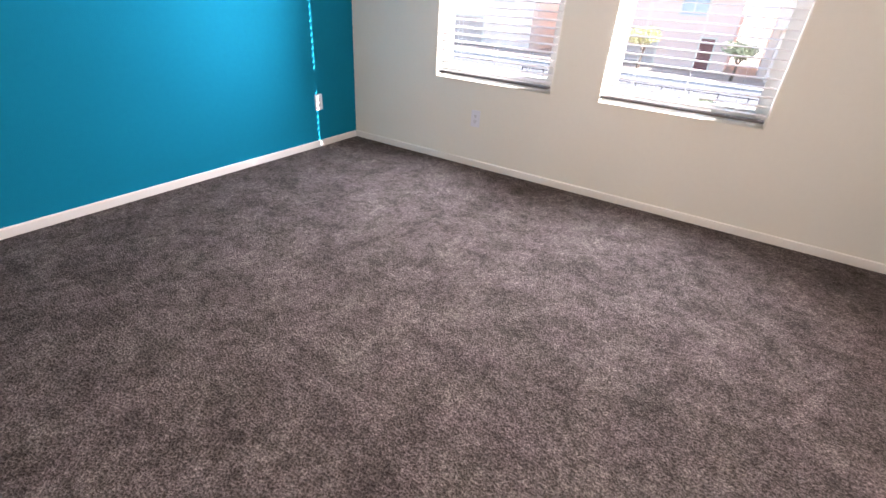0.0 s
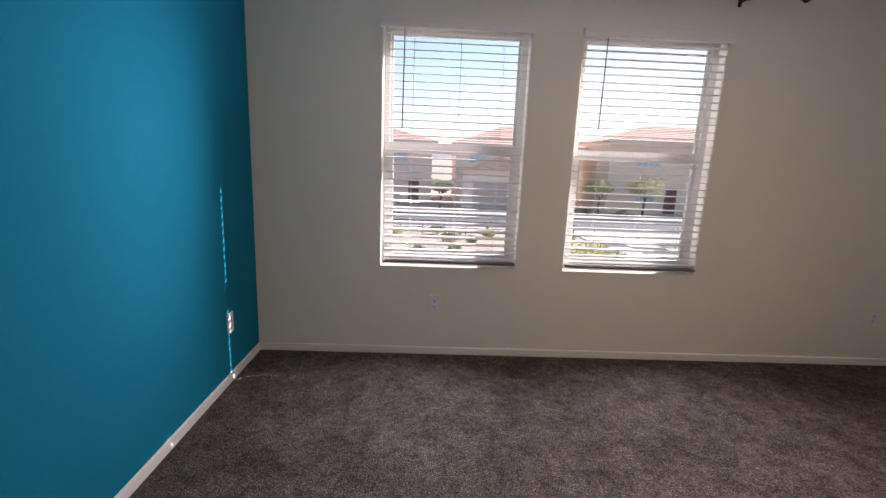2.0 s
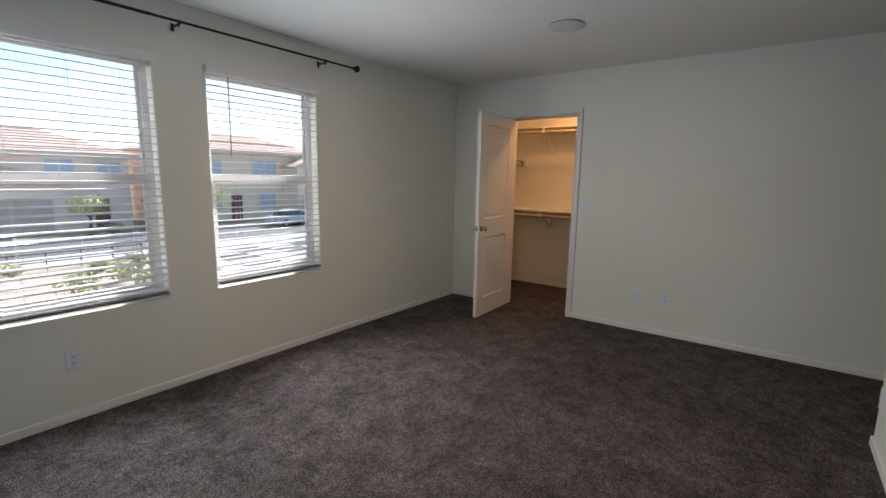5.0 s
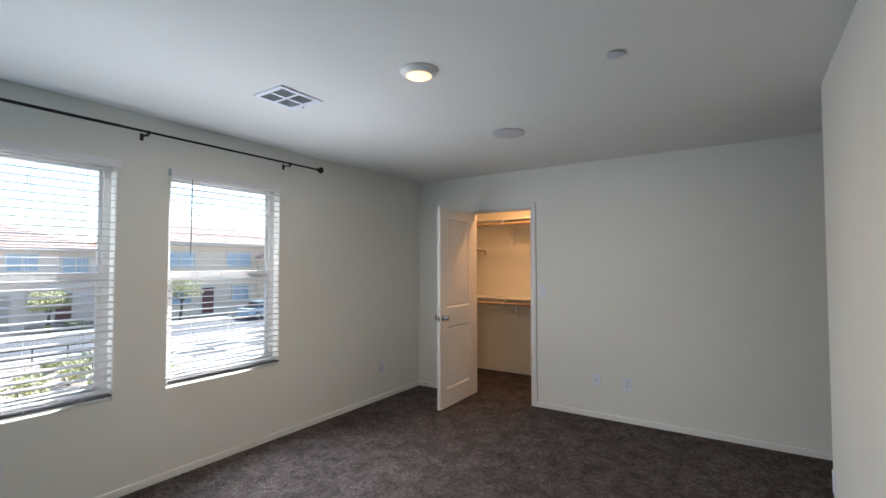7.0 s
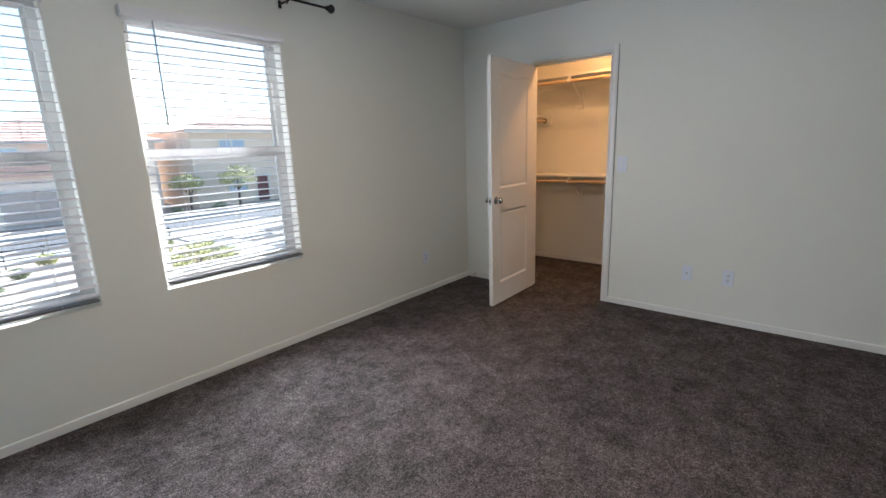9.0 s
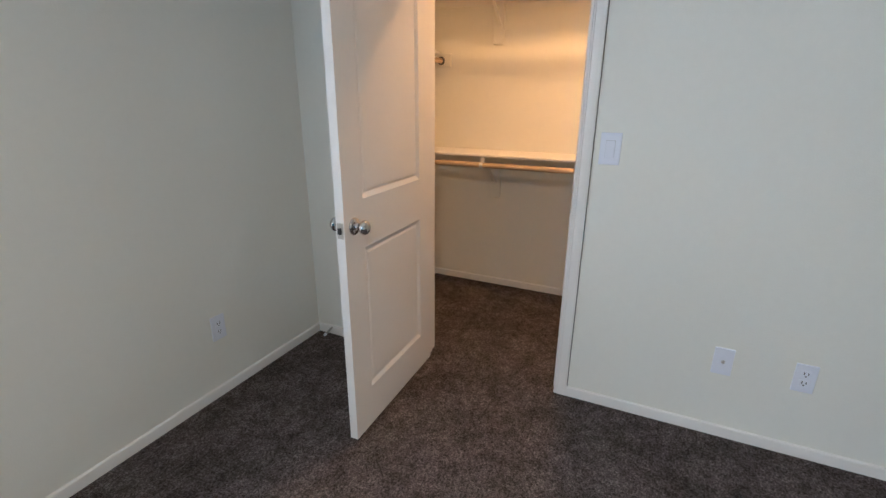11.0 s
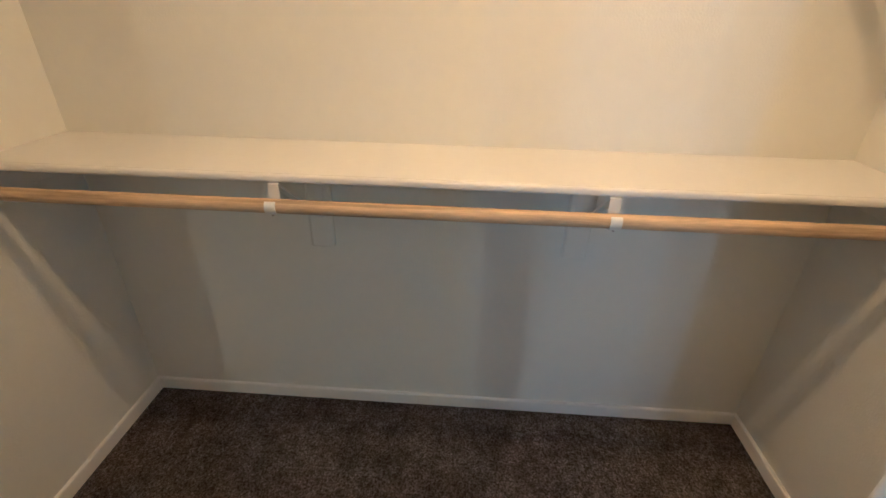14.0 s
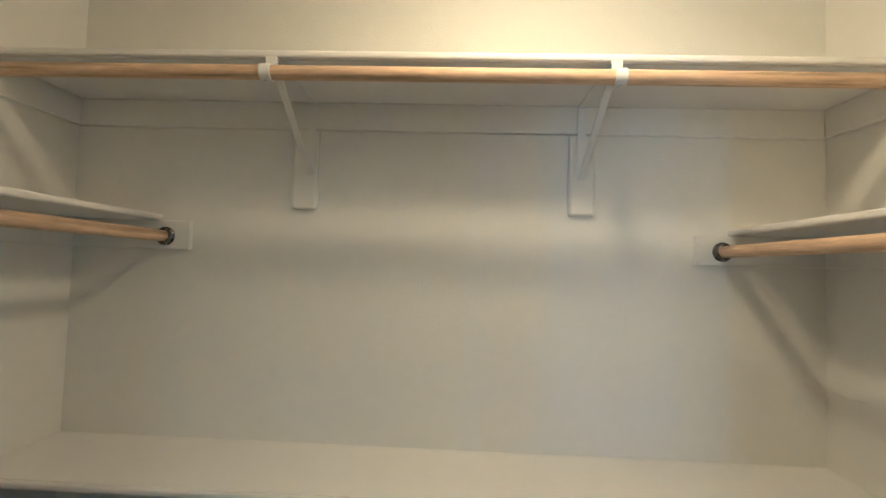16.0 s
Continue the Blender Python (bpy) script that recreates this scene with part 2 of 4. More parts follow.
def turned(profile, m=Matrix(), segments=28):
    """A turned body: rows of radius and height along its axis z, then laid by m."""
    bm = bmesh.new()
    rings = []
    for r, h in profile:
        rings.append([bm.verts.new(m @ Vector((r * math.cos(2 * math.pi * k / segments), r * math.sin(2 * math.pi * k / segments), h))) for k in range(segments)])
    for a, b in zip(rings, rings[1:]):
        for k in range(segments):
            bm.faces.new((a[k], a[(k + 1) % segments], b[(k + 1) % segments], b[k]))
    bm.faces.new(rings[0][::-1]), bm.faces.new(rings[-1])
    bmesh.ops.recalc_face_normals(bm, faces=bm.faces[:])
    return bm


def part(name, bm, material_, parent=None, label="", smooth=False):
    mesh = bpy.data.meshes.new(name)
    bmesh.ops.recalc_face_normals(bm, faces=bm.faces[:])
    bm.to_mesh(mesh), bm.free()
    mesh.materials.append(material_)
    if smooth:
        for p in mesh.polygons:
            p.use_smooth = True
        mesh.set_sharp_from_angle(angle=radians(40))
    ob = new(name, mesh)
    if parent is not None:
        ob.parent = parent
        ob.matrix_parent_inverse = Matrix() if parent.type != "EMPTY" or parent in PLACED else Matrix.Translation(-parent.matrix_basis.translation)
    if label:
        tagged(ob, label)
    return ob


PLACED = set()


def placed(name, m, label, category, group=""):
    """An Empty at the pose m; its parts are modelled about its own origin."""
    ob = new(name)
    ob.empty_display_size = 0.05
    ob.matrix_basis = m
    PLACED.add(ob)
    return tagged(ob, label, category, group)


def thing(name, x, y, z, label, category, group="", kind=""):
    """An Empty at the base of a thing; its parts are modelled in world places."""
    ob = new(name)
    ob.empty_display_size = 0.05
    ob.matrix_basis = Matrix.Translation((x, y, z))
    return tagged(ob, label, category, group, kind)


def structure(name, bm, material_, label, category, smooth=False):
    return tagged(part(name, bm, material_, smooth=smooth), label, category, kind="structure")


def pierced_wall(us, vs, holes, near, far, place, round_=0.012):
    """A wall slab on a grid us x vs with rectangular holes (u0, u1, v0, v1), whose room-side hole edges are rounded. place(u, w, v) gives the point."""
    bm = bmesh.new()
    grid = {(i, j): bm.verts.new(place(u, near, v)) for i, u in enumerate(us) for j, v in enumerate(vs)}
    faces = []
    for i in range(len(us) - 1):
        for j in range(len(vs) - 1):
            u, v = (us[i] + us[i + 1]) / 2, (vs[j] + vs[j + 1]) / 2
            if not any(a < u < b and c < v < d for a, b, c, d in holes):
                faces.append(bm.faces.new((grid[i, j], grid[i + 1, j], grid[i + 1, j + 1], grid[i, j + 1])))
    loose = [v for v in bm.verts if not v.link_faces]
    bmesh.ops.delete(bm, geom=loose, context="VERTS")
    rim = []
    for e in bm.edges:
        if len(e.link_faces) == 1:
            rim.append(tuple(tuple(round(c, 4) for c in v.co) for v in e.verts))
    outer = {place(u, near, v) for u in (us[0], us[-1]) for v in vs} | {place(u, near, v) for v in (vs[0], vs[-1]) for u in us}
    back = bmesh.ops.extrude_face_region(bm, geom=faces)
    shift = Vector(place(0, far, 0)) - Vector(place(0, near, 0))
    for v in back["geom"]:
        if isinstance(v, bmesh.types.BMVert):
            v.co += shift
    rims = {frozenset(r) for r in rim}
    edges = [e for e in bm.edges if frozenset(tuple(round(c, 4) for c in v.co) for v in e.verts) in rims]
    outer = {tuple(round(c, 4) for c in p) for p in outer}
    edges = [e for e in edges if not all(tuple(round(c, 4) for c in v.co) in outer for v in e.verts)]
    if round_:
        bmesh.ops.bevel(bm, geom=edges, offset=round_, segments=4, affect="EDGES", profile=0.5)
    return bm


# ---- the bedroom and closet: plan in metres ----
ROOM_X, CEIL = 4.942, 2.469            # closet wall, ceiling height
WALL = 0.12                            # partition thickness
NEAR_Y, NEAR_END, ALCOVE_Y = -3.70, 3.76, -5.2
CL_X0, CL_X1, CL_Y0, CL_Y1 = 5.062, 6.13, -2.223, 0.026
DOOR_Y0, DOOR_Y1, DOOR_TOP = -1.458, -0.738, 2.055
WINDOWS = ((0.82, 1.716), (2.041, 2.933))
SILL, HEAD, VAL = 0.618, 2.122, 2.080

# carpet, one sheet through the doorway into the closet
bm = bmesh.new()
box(bm, 0, CL_X1, ALCOVE_Y, CL_Y1, -0.05, 0)
structure("floor", bm, CARPET, "grey-brown cut-pile wall-to-wall carpet", "carpet")
bm = bmesh.new()
box(bm, -0.2, CL_X1 + 0.2, ALCOVE_Y - 0.2, 0.16, CEIL, CEIL + 0.15)
structure("ceiling", bm, CEILING, "white painted ceiling with a light orange-peel texture", "ceiling")

xs = sorted([-0.16, CL_X0] + [x for w in WINDOWS for x in w])
structure("wall_north", pierced_wall(xs, [-3.0, SILL, HEAD, CEIL], [(a, b, SILL, HEAD) for a, b in WINDOWS], 0.0, 0.145, lambda u, w, v: (u, w, v)),
          PAINT, "off-white painted window wall with two window openings", "wall", smooth=True)
bm = bmesh.new()
box(bm, -0.16, 0, ALCOVE_Y, 0, -0.05, CEIL)
structure("wall_west", bm, TEAL, "teal blue painted accent wall", "wall")
structure("wall_east", pierced_wall([ALCOVE_Y, DOOR_Y0 - 0.012, DOOR_Y1 + 0.012, 0.0], [0.0, DOOR_TOP + 0.012, CEIL], [(DOOR_Y0 - 0.012, DOOR_Y1 + 0.012, -1, DOOR_TOP + 0.012)],
          ROOM_X, ROOM_X + WALL, lambda u, w, v: (w, u, v), 0), PAINT, "off-white painted closet partition wall with a doorway", "wall")
bm = bmesh.new()
box(bm, 0, NEAR_END, NEAR_Y - WALL, NEAR_Y, 0, CEIL)
bmesh.ops.bevel(bm, geom=[e for e in bm.edges if all(abs(v.co.x - NEAR_END) < 1e-4 for v in e.verts) and abs(e.verts[0].co.z - e.verts[1].co.z) > 1], offset=0.012, segments=4, affect="EDGES", profile=0.5)
structure("wall_south", bm, PAINT, "off-white painted wall ending in a rounded corner", "wall", smooth=True)
bm = bmesh.new()
box(bm, NEAR_END - WALL, NEAR_END, ALCOVE_Y, NEAR_Y - WALL, 0, CEIL)
structure("wall_passage", bm, PAINT, "off-white painted passage side wall", "wall")
bm = bmesh.new()
box(bm, NEAR_END - WALL, ROOM_X + WALL, ALCOVE_Y - WALL, ALCOVE_Y, 0, CEIL)
structure("wall_passage_end", bm, PAINT, "off-white painted passage end wall", "wall")
bm = bmesh.new()
box(bm, CL_X1, CL_X1 + 0.2, CL_Y0 - WALL, CL_Y1, -0.05, CEIL)
structure("wall_closet_back", bm, PAINT, "off-white painted closet back wall", "wall")
bm = bmesh.new()
box(bm, CL_X0, CL_X1, CL_Y0 - WALL, CL_Y0, 0, CEIL)
structure("wall_closet_side", bm, PAINT, "off-white painted closet side wall", "wall")

bm = bmesh.new()
box(bm, CL_X0, CL_X1 + 0.2, CL_Y1, 0.16, -3.0, CEIL)
structure("wall_closet_north", bm, PAINT, "off-white painted closet side wall", "wall")


def baseboard(a, b, out, height=0.05, thick=0.012):
    """A skirting board along the floor from a to b, standing out from the wall by thick along out."""
    (ax, ay), (bx, by), (ox, oy) = a, b, out
    bm = bmesh.new()
    box(bm, min(ax, bx, ax + ox * thick, bx + ox * thick), max(ax, bx, ax + ox * thick, bx + ox * thick),
        min(ay, by, ay + oy * thick, by + oy * thick), max(ay, by, ay + oy * thick, by + oy * thick), 0, height)
    edges = [e for e in bm.edges if all(v.co.z > height - 1e-4 and abs((v.co.x - ax) * ox + (v.co.y - ay) * oy - thick) < 1e-4 for v in e.verts)]
    bmesh.ops.bevel(bm, geom=edges, offset=0.007, segments=3, affect="EDGES", profile=0.5)
    return structure("baseboard", bm, TRIM, "white painted baseboard along the carpet", "baseboard", smooth=True)


CAS = 0.060
baseboard((0.012, 0), (ROOM_X - 0.012, 0), (0, -1))
baseboard((0, NEAR_Y + 0.012), (0, 0), (1, 0))
baseboard((ROOM_X, 0), (ROOM_X, DOOR_Y1 + CAS), (-1, 0))
baseboard((ROOM_X, DOOR_Y0 - CAS), (ROOM_X, ALCOVE_Y), (-1, 0))
baseboard((0, NEAR_Y), (NEAR_END, NEAR_Y), (0, 1))
baseboard((NEAR_END, NEAR_Y), (NEAR_END, ALCOVE_Y), (1, 0))
baseboard((CL_X1, CL_Y0 + 0.012), (CL_X1, CL_Y1 - 0.012), (-1, 0))
baseboard((CL_X0, CL_Y0), (CL_X1, CL_Y0), (0, 1))
baseboard((CL_X0, CL_Y1), (CL_X1, CL_Y1), (0, -1))
baseboard((CL_X0, CL_Y0 + 0.012), (CL_X0, DOOR_Y0 - CAS), (1, 0))
baseboard((CL_X0, DOOR_Y1 + CAS), (CL_X0, CL_Y1 - 0.012), (1, 0))


# door jamb, stop and casing
def casing_leg(y_in, side, x, out):
    """One upright of the casing: a stepped moulding, thicker to the outside."""
    bm = bmesh.new()
    for w0, w1, t in ((0.0, 0.011, 0.0100), (0.011, 0.019, 0.0116), (0.019, CAS, 0.0130)):
        box(bm, x, x + out * t, y_in + side * w0, y_in + side * w1, 0, DOOR_TOP + w1 - 0.004)
    bmesh.ops.bevel(bm, geom=[e for e in bm.edges if abs(e.verts[0].co.z - e.verts[1].co.z) > 1], offset=0.003, segments=2, affect="EDGES", profile=0.5)
    return bm


door_frame = thing("door_frame", ROOM_X, -1.1, 0, "white painted door frame with stepped casing round the closet doorway", "door frame", kind="structure")
for x, out in ((ROOM_X, -1), (ROOM_X + WALL, 1)):
    part("casing", casing_leg(DOOR_Y0 + 0.005 - 0.005, -1, x, out), TRIM, door_frame, smooth=True)
    part("casing", casing_leg(DOOR_Y1, 1, x, out), TRIM, door_frame, smooth=True)
    bm = bmesh.new()
    for w0, w1, t in ((0.0, 0.011, 0.0095), (0.011, 0.019, 0.0111), (0.019, CAS, 0.0125)):
        box(bm, x, x + out * t, DOOR_Y0 - w1 + 0.004, DOOR_Y1 + w1 - 0.004, DOOR_TOP + w0, DOOR_TOP + w1 - 0.002)
    part("casing_head", bm, TRIM, door_frame)
for name, b in (("jamb", (DOOR_Y0 - 0.012, DOOR_Y0)), ("jamb", (DOOR_Y1, DOOR_Y1 + 0.012))):
    bm = bmesh.new()
    box(bm, ROOM_X + 0.001, ROOM_X + WALL - 0.001, b[0], b[1], 0, DOOR_TOP)
    part(name, bm, TRIM, door_frame)
bm = bmesh.new()
box(bm, ROOM_X + 0.001, ROOM_X + WALL - 0.001, DOOR_Y0 - 0.012, DOOR_Y1 + 0.012, DOOR_TOP, DOOR_TOP + 0.012)
part("jamb_head", bm, TRIM, door_frame)
for y0, y1 in ((DOOR_Y0, DOOR_Y0 + 0.011), (DOOR_Y1 - 0.011, DOOR_Y1)):
    part("door_stop_strip", rounded(0.003, ROOM_X + 0.042, ROOM_X + 0.075, y0, y1, 0, DOOR_TOP), TRIM, door_frame)
part("door_stop_strip", rounded(0.003, ROOM_X + 0.042, ROOM_X + 0.075, DOOR_Y0 + 0.011, DOOR_Y1 - 0.011, DOOR_TOP - 0.011, DOOR_TOP), TRIM, door_frame)
# gap shadow beside the casing, laid on as a dark strip
bm = bmesh.new()
box(bm, ROOM_X - 0.0012, ROOM_X + 0.0005, DOOR_Y0 - CAS - 0.0032, DOOR_Y0 - CAS, 0.05, DOOR_TOP + CAS)
part("gap_shade_line", bm, GAP_SHADE, door_frame, "thin grey strip painted for the shadow in the caulk gap")
bm = bmesh.new()
for x0, x1, z0, z1 in ((0.005, 0.036, 0.895, 0.909), (0.005, 0.036, 0.941, 0.955), (0.005, 0.014, 0.909, 0.941), (0.028, 0.036, 0.909, 0.941)):
    box(bm, ROOM_X + x0, ROOM_X + x1, DOOR_Y0, DOOR_Y0 + 0.0015, z0, z1)
strike = part("strike_plate", bm, STRIKE, door_frame, "strike plate coloured as a dark reflection, with a latch hole and two screws")
bm = bmesh.new()
box(bm, ROOM_X + 0.014, ROOM_X + 0.028, DOOR_Y0 + 0.0001, DOOR_Y0 + 0.0005, 0.909, 0.941)
part("latch_hole", bm, PINE, strike, "bare wood showing in the latch hole")
bm = bmesh.new()
arc = [(ROOM_X + 0.0055 - 0.0145 * math.sin(math.pi * k / 12), 0.925 - 0.022 * math.cos(math.pi * k / 12)) for k in range(13)]
lip = bm.faces.new([bm.verts.new((x, DOOR_Y0 + 0.0002, z)) for x, z in arc])
side = bmesh.ops.extrude_face_region(bm, geom=[lip])
bmesh.ops.translate(bm, verts=[v for v in side["geom"] if isinstance(v, bmesh.types.BMVert)], vec=(0, 0.0012, 0))
bmesh.ops.recalc_face_normals(bm, faces=bm.faces[:])
part("strike_lip", bm, STEEL, strike, "rounded steel lip")
for z in (0.902, 0.948):
    bm = bmesh.new()
    rod(bm, (ROOM_X + 0.021, DOOR_Y0 + 0.001, z), (ROOM_X + 0.021, DOOR_Y0 + 0.0021, z), 0.0036, segments=12)
    part("screw", bm, STEEL, strike, "small steel screw")
for z in (0.25, 1.82):
    bm = bmesh.new()
    box(bm, ROOM_X + 0.004, ROOM_X + 0.036, DOOR_Y1 - 0.0015, DOOR_Y1, z, z + 0.09)
    part("hinge_plate", bm, STEEL, door_frame, "steel hinge leaf")

# ---- closet door, open into the bedroom ----
LEAF_W, LEAF_T, LEAF_H = 0.712, 0.035, 2.03
DOOR_AT = pose(ROOM_X - 0.0015, DOOR_Y1 - 0.002, 0.018, 0, 0, 181.4)


def door_leaf():
    """A moulded two-panel leaf, its hinge edge at the origin, lying along +x, its faces at y = 0 and y = LEAF_T."""
    us, vs = [0, 0.118, LEAF_W - 0.124, LEAF_W], [0, 0.185, 0.810, 1.001, 1.920, LEAF_H]
    bm = bmesh.new()
    fronts = []
    for y in (0.0, LEAF_T):
        grid = [[bm.verts.new((u, y, v)) for v in vs] for u in us]
        for i in range(3):
            for j in range(5):
                q = [grid[i][j], grid[i + 1][j], grid[i + 1][j + 1], grid[i][j + 1]]
                f = bm.faces.new(q if y == 0 else q[::-1])
                if i == 1 and j in (1, 3):
                    fronts.append(f)
    bm.verts.index_update()
    border = [e for e in bm.edges if len(e.link_faces) == 1]
    bmesh.ops.bridge_loops(bm, edges=border)
    bmesh.ops.recalc_face_normals(bm, faces=bm.faces[:])
    bmesh.ops.inset_individual(bm, faces=fronts, thickness=0.004, depth=-0.002)
    bmesh.ops.inset_individual(bm, faces=fronts, thickness=0.020, depth=-0.007)
    bmesh.ops.inset_individual(bm, faces=fronts, thickness=0.006, depth=0.0)
    bmesh.ops.inset_individual(bm, faces=fronts, thickness=0.012, depth=0.003)
    return bm


closet_door = placed("closet_door", DOOR_AT, "white moulded two-panel closet door standing open into the room", "door")
part("leaf", door_leaf(), DOORPAINT, closet_door)
KNOB = [(0.033, 0.0), (0.033, 0.003), (0.0315, 0.006), (0.028, 0.0085), (0.021, 0.0105), (0.0145, 0.0125), (0.0125, 0.016), (0.0122, 0.022)]
KNOB += [(0.0275 * math.sin(radians(k)), 0.0455 - 0.0195 * math.cos(radians(k))) for k in range(30, 178, 11)]
for y, turn in ((LEAF_T, -90), (0.0, 90)):
    part("door_knob", turned(KNOB, pose(LEAF_W - 0.060, y, 0.910, turn, 0, 0)), CHROME, closet_door, "polished nickel round knob on a rosette", smooth=True)
bm = bmesh.new()
box(bm, LEAF_W, LEAF_W + 0.0015, LEAF_T / 2 - 0.0125, LEAF_T / 2 + 0.0125, 0.876, 0.934)
latch = part("latch_plate", bm, STEEL, closet_door, "steel latch plate")
bm = bmesh.new()
box(bm, LEAF_W + 0.001, LEAF_W + 0.010, LEAF_T / 2 - 0.006, LEAF_T / 2 + 0.006, 0.894, 0.916)
part("latch_bolt", bm, SLOT, latch)
for z in (0.25, 1.82):
    bm = bmesh.new()
    rod(bm, (-0.002, -0.004, z), (-0.002, -0.004, z + 0.09), 0.006)
    part("hinge_knuckle", bm, STEEL, closet_door, "steel hinge knuckle", smooth=True)

# spring stop on the baseboard behind the door
door_stop = thing("spring_door_stop", ROOM_X - 0.012, -0.11, 0.045, "white-tipped spring door stop screwed into the baseboard", "door stop")
bm = bmesh.new()
for k in range(12):
    rod(bm, (ROOM_X - 0.014 - 0.005 * k, -0.11, 0.045 - 0.0012 * k), (ROOM_X - 0.0175 - 0.005 * k, -0.11, 0.045 - 0.0012 * k), 0.0062, 0.0055, 10)
    rod(bm, (ROOM_X - 0.0175 - 0.005 * k, -0.11, 0.045 - 0.0012 * k), (ROOM_X - 0.0191 - 0.005 * k, -0.11, 0.0447 - 0.0012 * k), 0.0045, None, 10)
part("spring", bm, STEEL, door_stop, smooth=True)
bm = bmesh.new()
rod(bm, (ROOM_X - 0.074, -0.11, 0.0305), (ROOM_X - 0.088, -0.11, 0.027), 0.0085, 0.0075)
part("tip", bm, PLATE, door_stop, "white rubber tip", smooth=True)


# ---- windows ----
def window(number, x0, x1):
    w = thing(f"window_{number}", (x0 + x1) / 2, 0.11, SILL, "white vinyl single-hung window with clear glass", "window", "bedroom windows", "structure")
    f, y0, y1, mid = 0.038, 0.080, 0.140, 1.385
    bm = bmesh.new()
    box(bm, x0, x0 + f, y0, y1, SILL, HEAD), box(bm, x1 - f, x1, y0, y1, SILL, HEAD)
    box(bm, x0 + f, x1 - f, y0, y1, SILL, SILL + f), box(bm, x0 + f, x1 - f, y0, y1, HEAD - f, HEAD)
    part("window_frame", bm, VINYL, w)
    part("meeting_rail", rounded(0.004, x0 + f, x1 - f, 0.072, 0.128, mid - 0.033, mid + 0.033), VINYL, w)
    bm = bmesh.new()
    s, a, b = 0.026, x0 + f, x1 - f
    box(bm, a, a + s, 0.084, 0.112, SILL + f, mid - 0.033), box(bm, b - s, b, 0.084, 0.112, SILL + f, mid - 0.033)
    box(bm, a + s, b - s, 0.084, 0.112, SILL + f, SILL + f + 0.035)
    part("lower_sash", bm, VINYL, w)
    bm = bmesh.new()
    s = 0.016
    box(bm, a, a + s, 0.106, 0.130, mid + 0.033, HEAD - f), box(bm, b - s, b, 0.106, 0.130, mid + 0.033, HEAD - f)
    box(bm, a + s, b - s, 0.106, 0.130, HEAD - f - 0.016, HEAD - f)
    part("upper_sash", bm, VINYL, w)
    bm = bmesh.new()
    box(bm, (x0 + x1) / 2 - 0.03, (x0 + x1) / 2 + 0.03, 0.062, 0.082, mid + 0.008, mid + 0.024)
    part("sash_lock", bm, VINYL, w, "white cam sash lock")
    for y, z0, z1 in ((0.098, SILL + f + 0.035, mid - 0.033), (0.118, mid + 0.033, HEAD - f - 0.016)):
        bm = bmesh.new()
        box(bm, a + 0.014, b - 0.014, y - 0.002, y + 0.002, z0, z1)
        part("pane", bm, GLASS, w).visible_shadow = False


def slat_mesh(length):
    """A slightly crowned slat along x about the origin, 50 mm deep, with rounded edges."""
    bm = bmesh.new()
    rows = []
    for k in range(7):
        u = k / 6 * 2 - 1
        rows.append((0.025 * u, 0.0016 * (1 - u * u)))
    ring = [(y, z + 0.0018) for y, z in rows] + [(y, z - 0.0018) for y, z in reversed(rows)]
    ends = [[bm.verts.new((x, y, z)) for y, z in ring] for x in (-length / 2, length / 2)]
    for k in range(len(ring)):
        bm.faces.new((ends[0][k], ends[0][(k + 1) % len(ring)], ends[1][(k + 1) % len(ring)], ends[1][k]))
    bm.faces.new(ends[0][::-1]), bm.faces.new(ends[1])
    bmesh.ops.recalc_face_normals(bm, faces=bm.faces[:])
    mesh = bpy.data.meshes.new("slat")
    bm.to_mesh(mesh), bm.free()
    mesh.materials.append(SLAT)
    for p in mesh.polygons:
        p.use_smooth = len(p.vertices) == 4
    mesh.set_sharp_from_angle(angle=radians(50))
    return mesh


PITCH = 0.0457


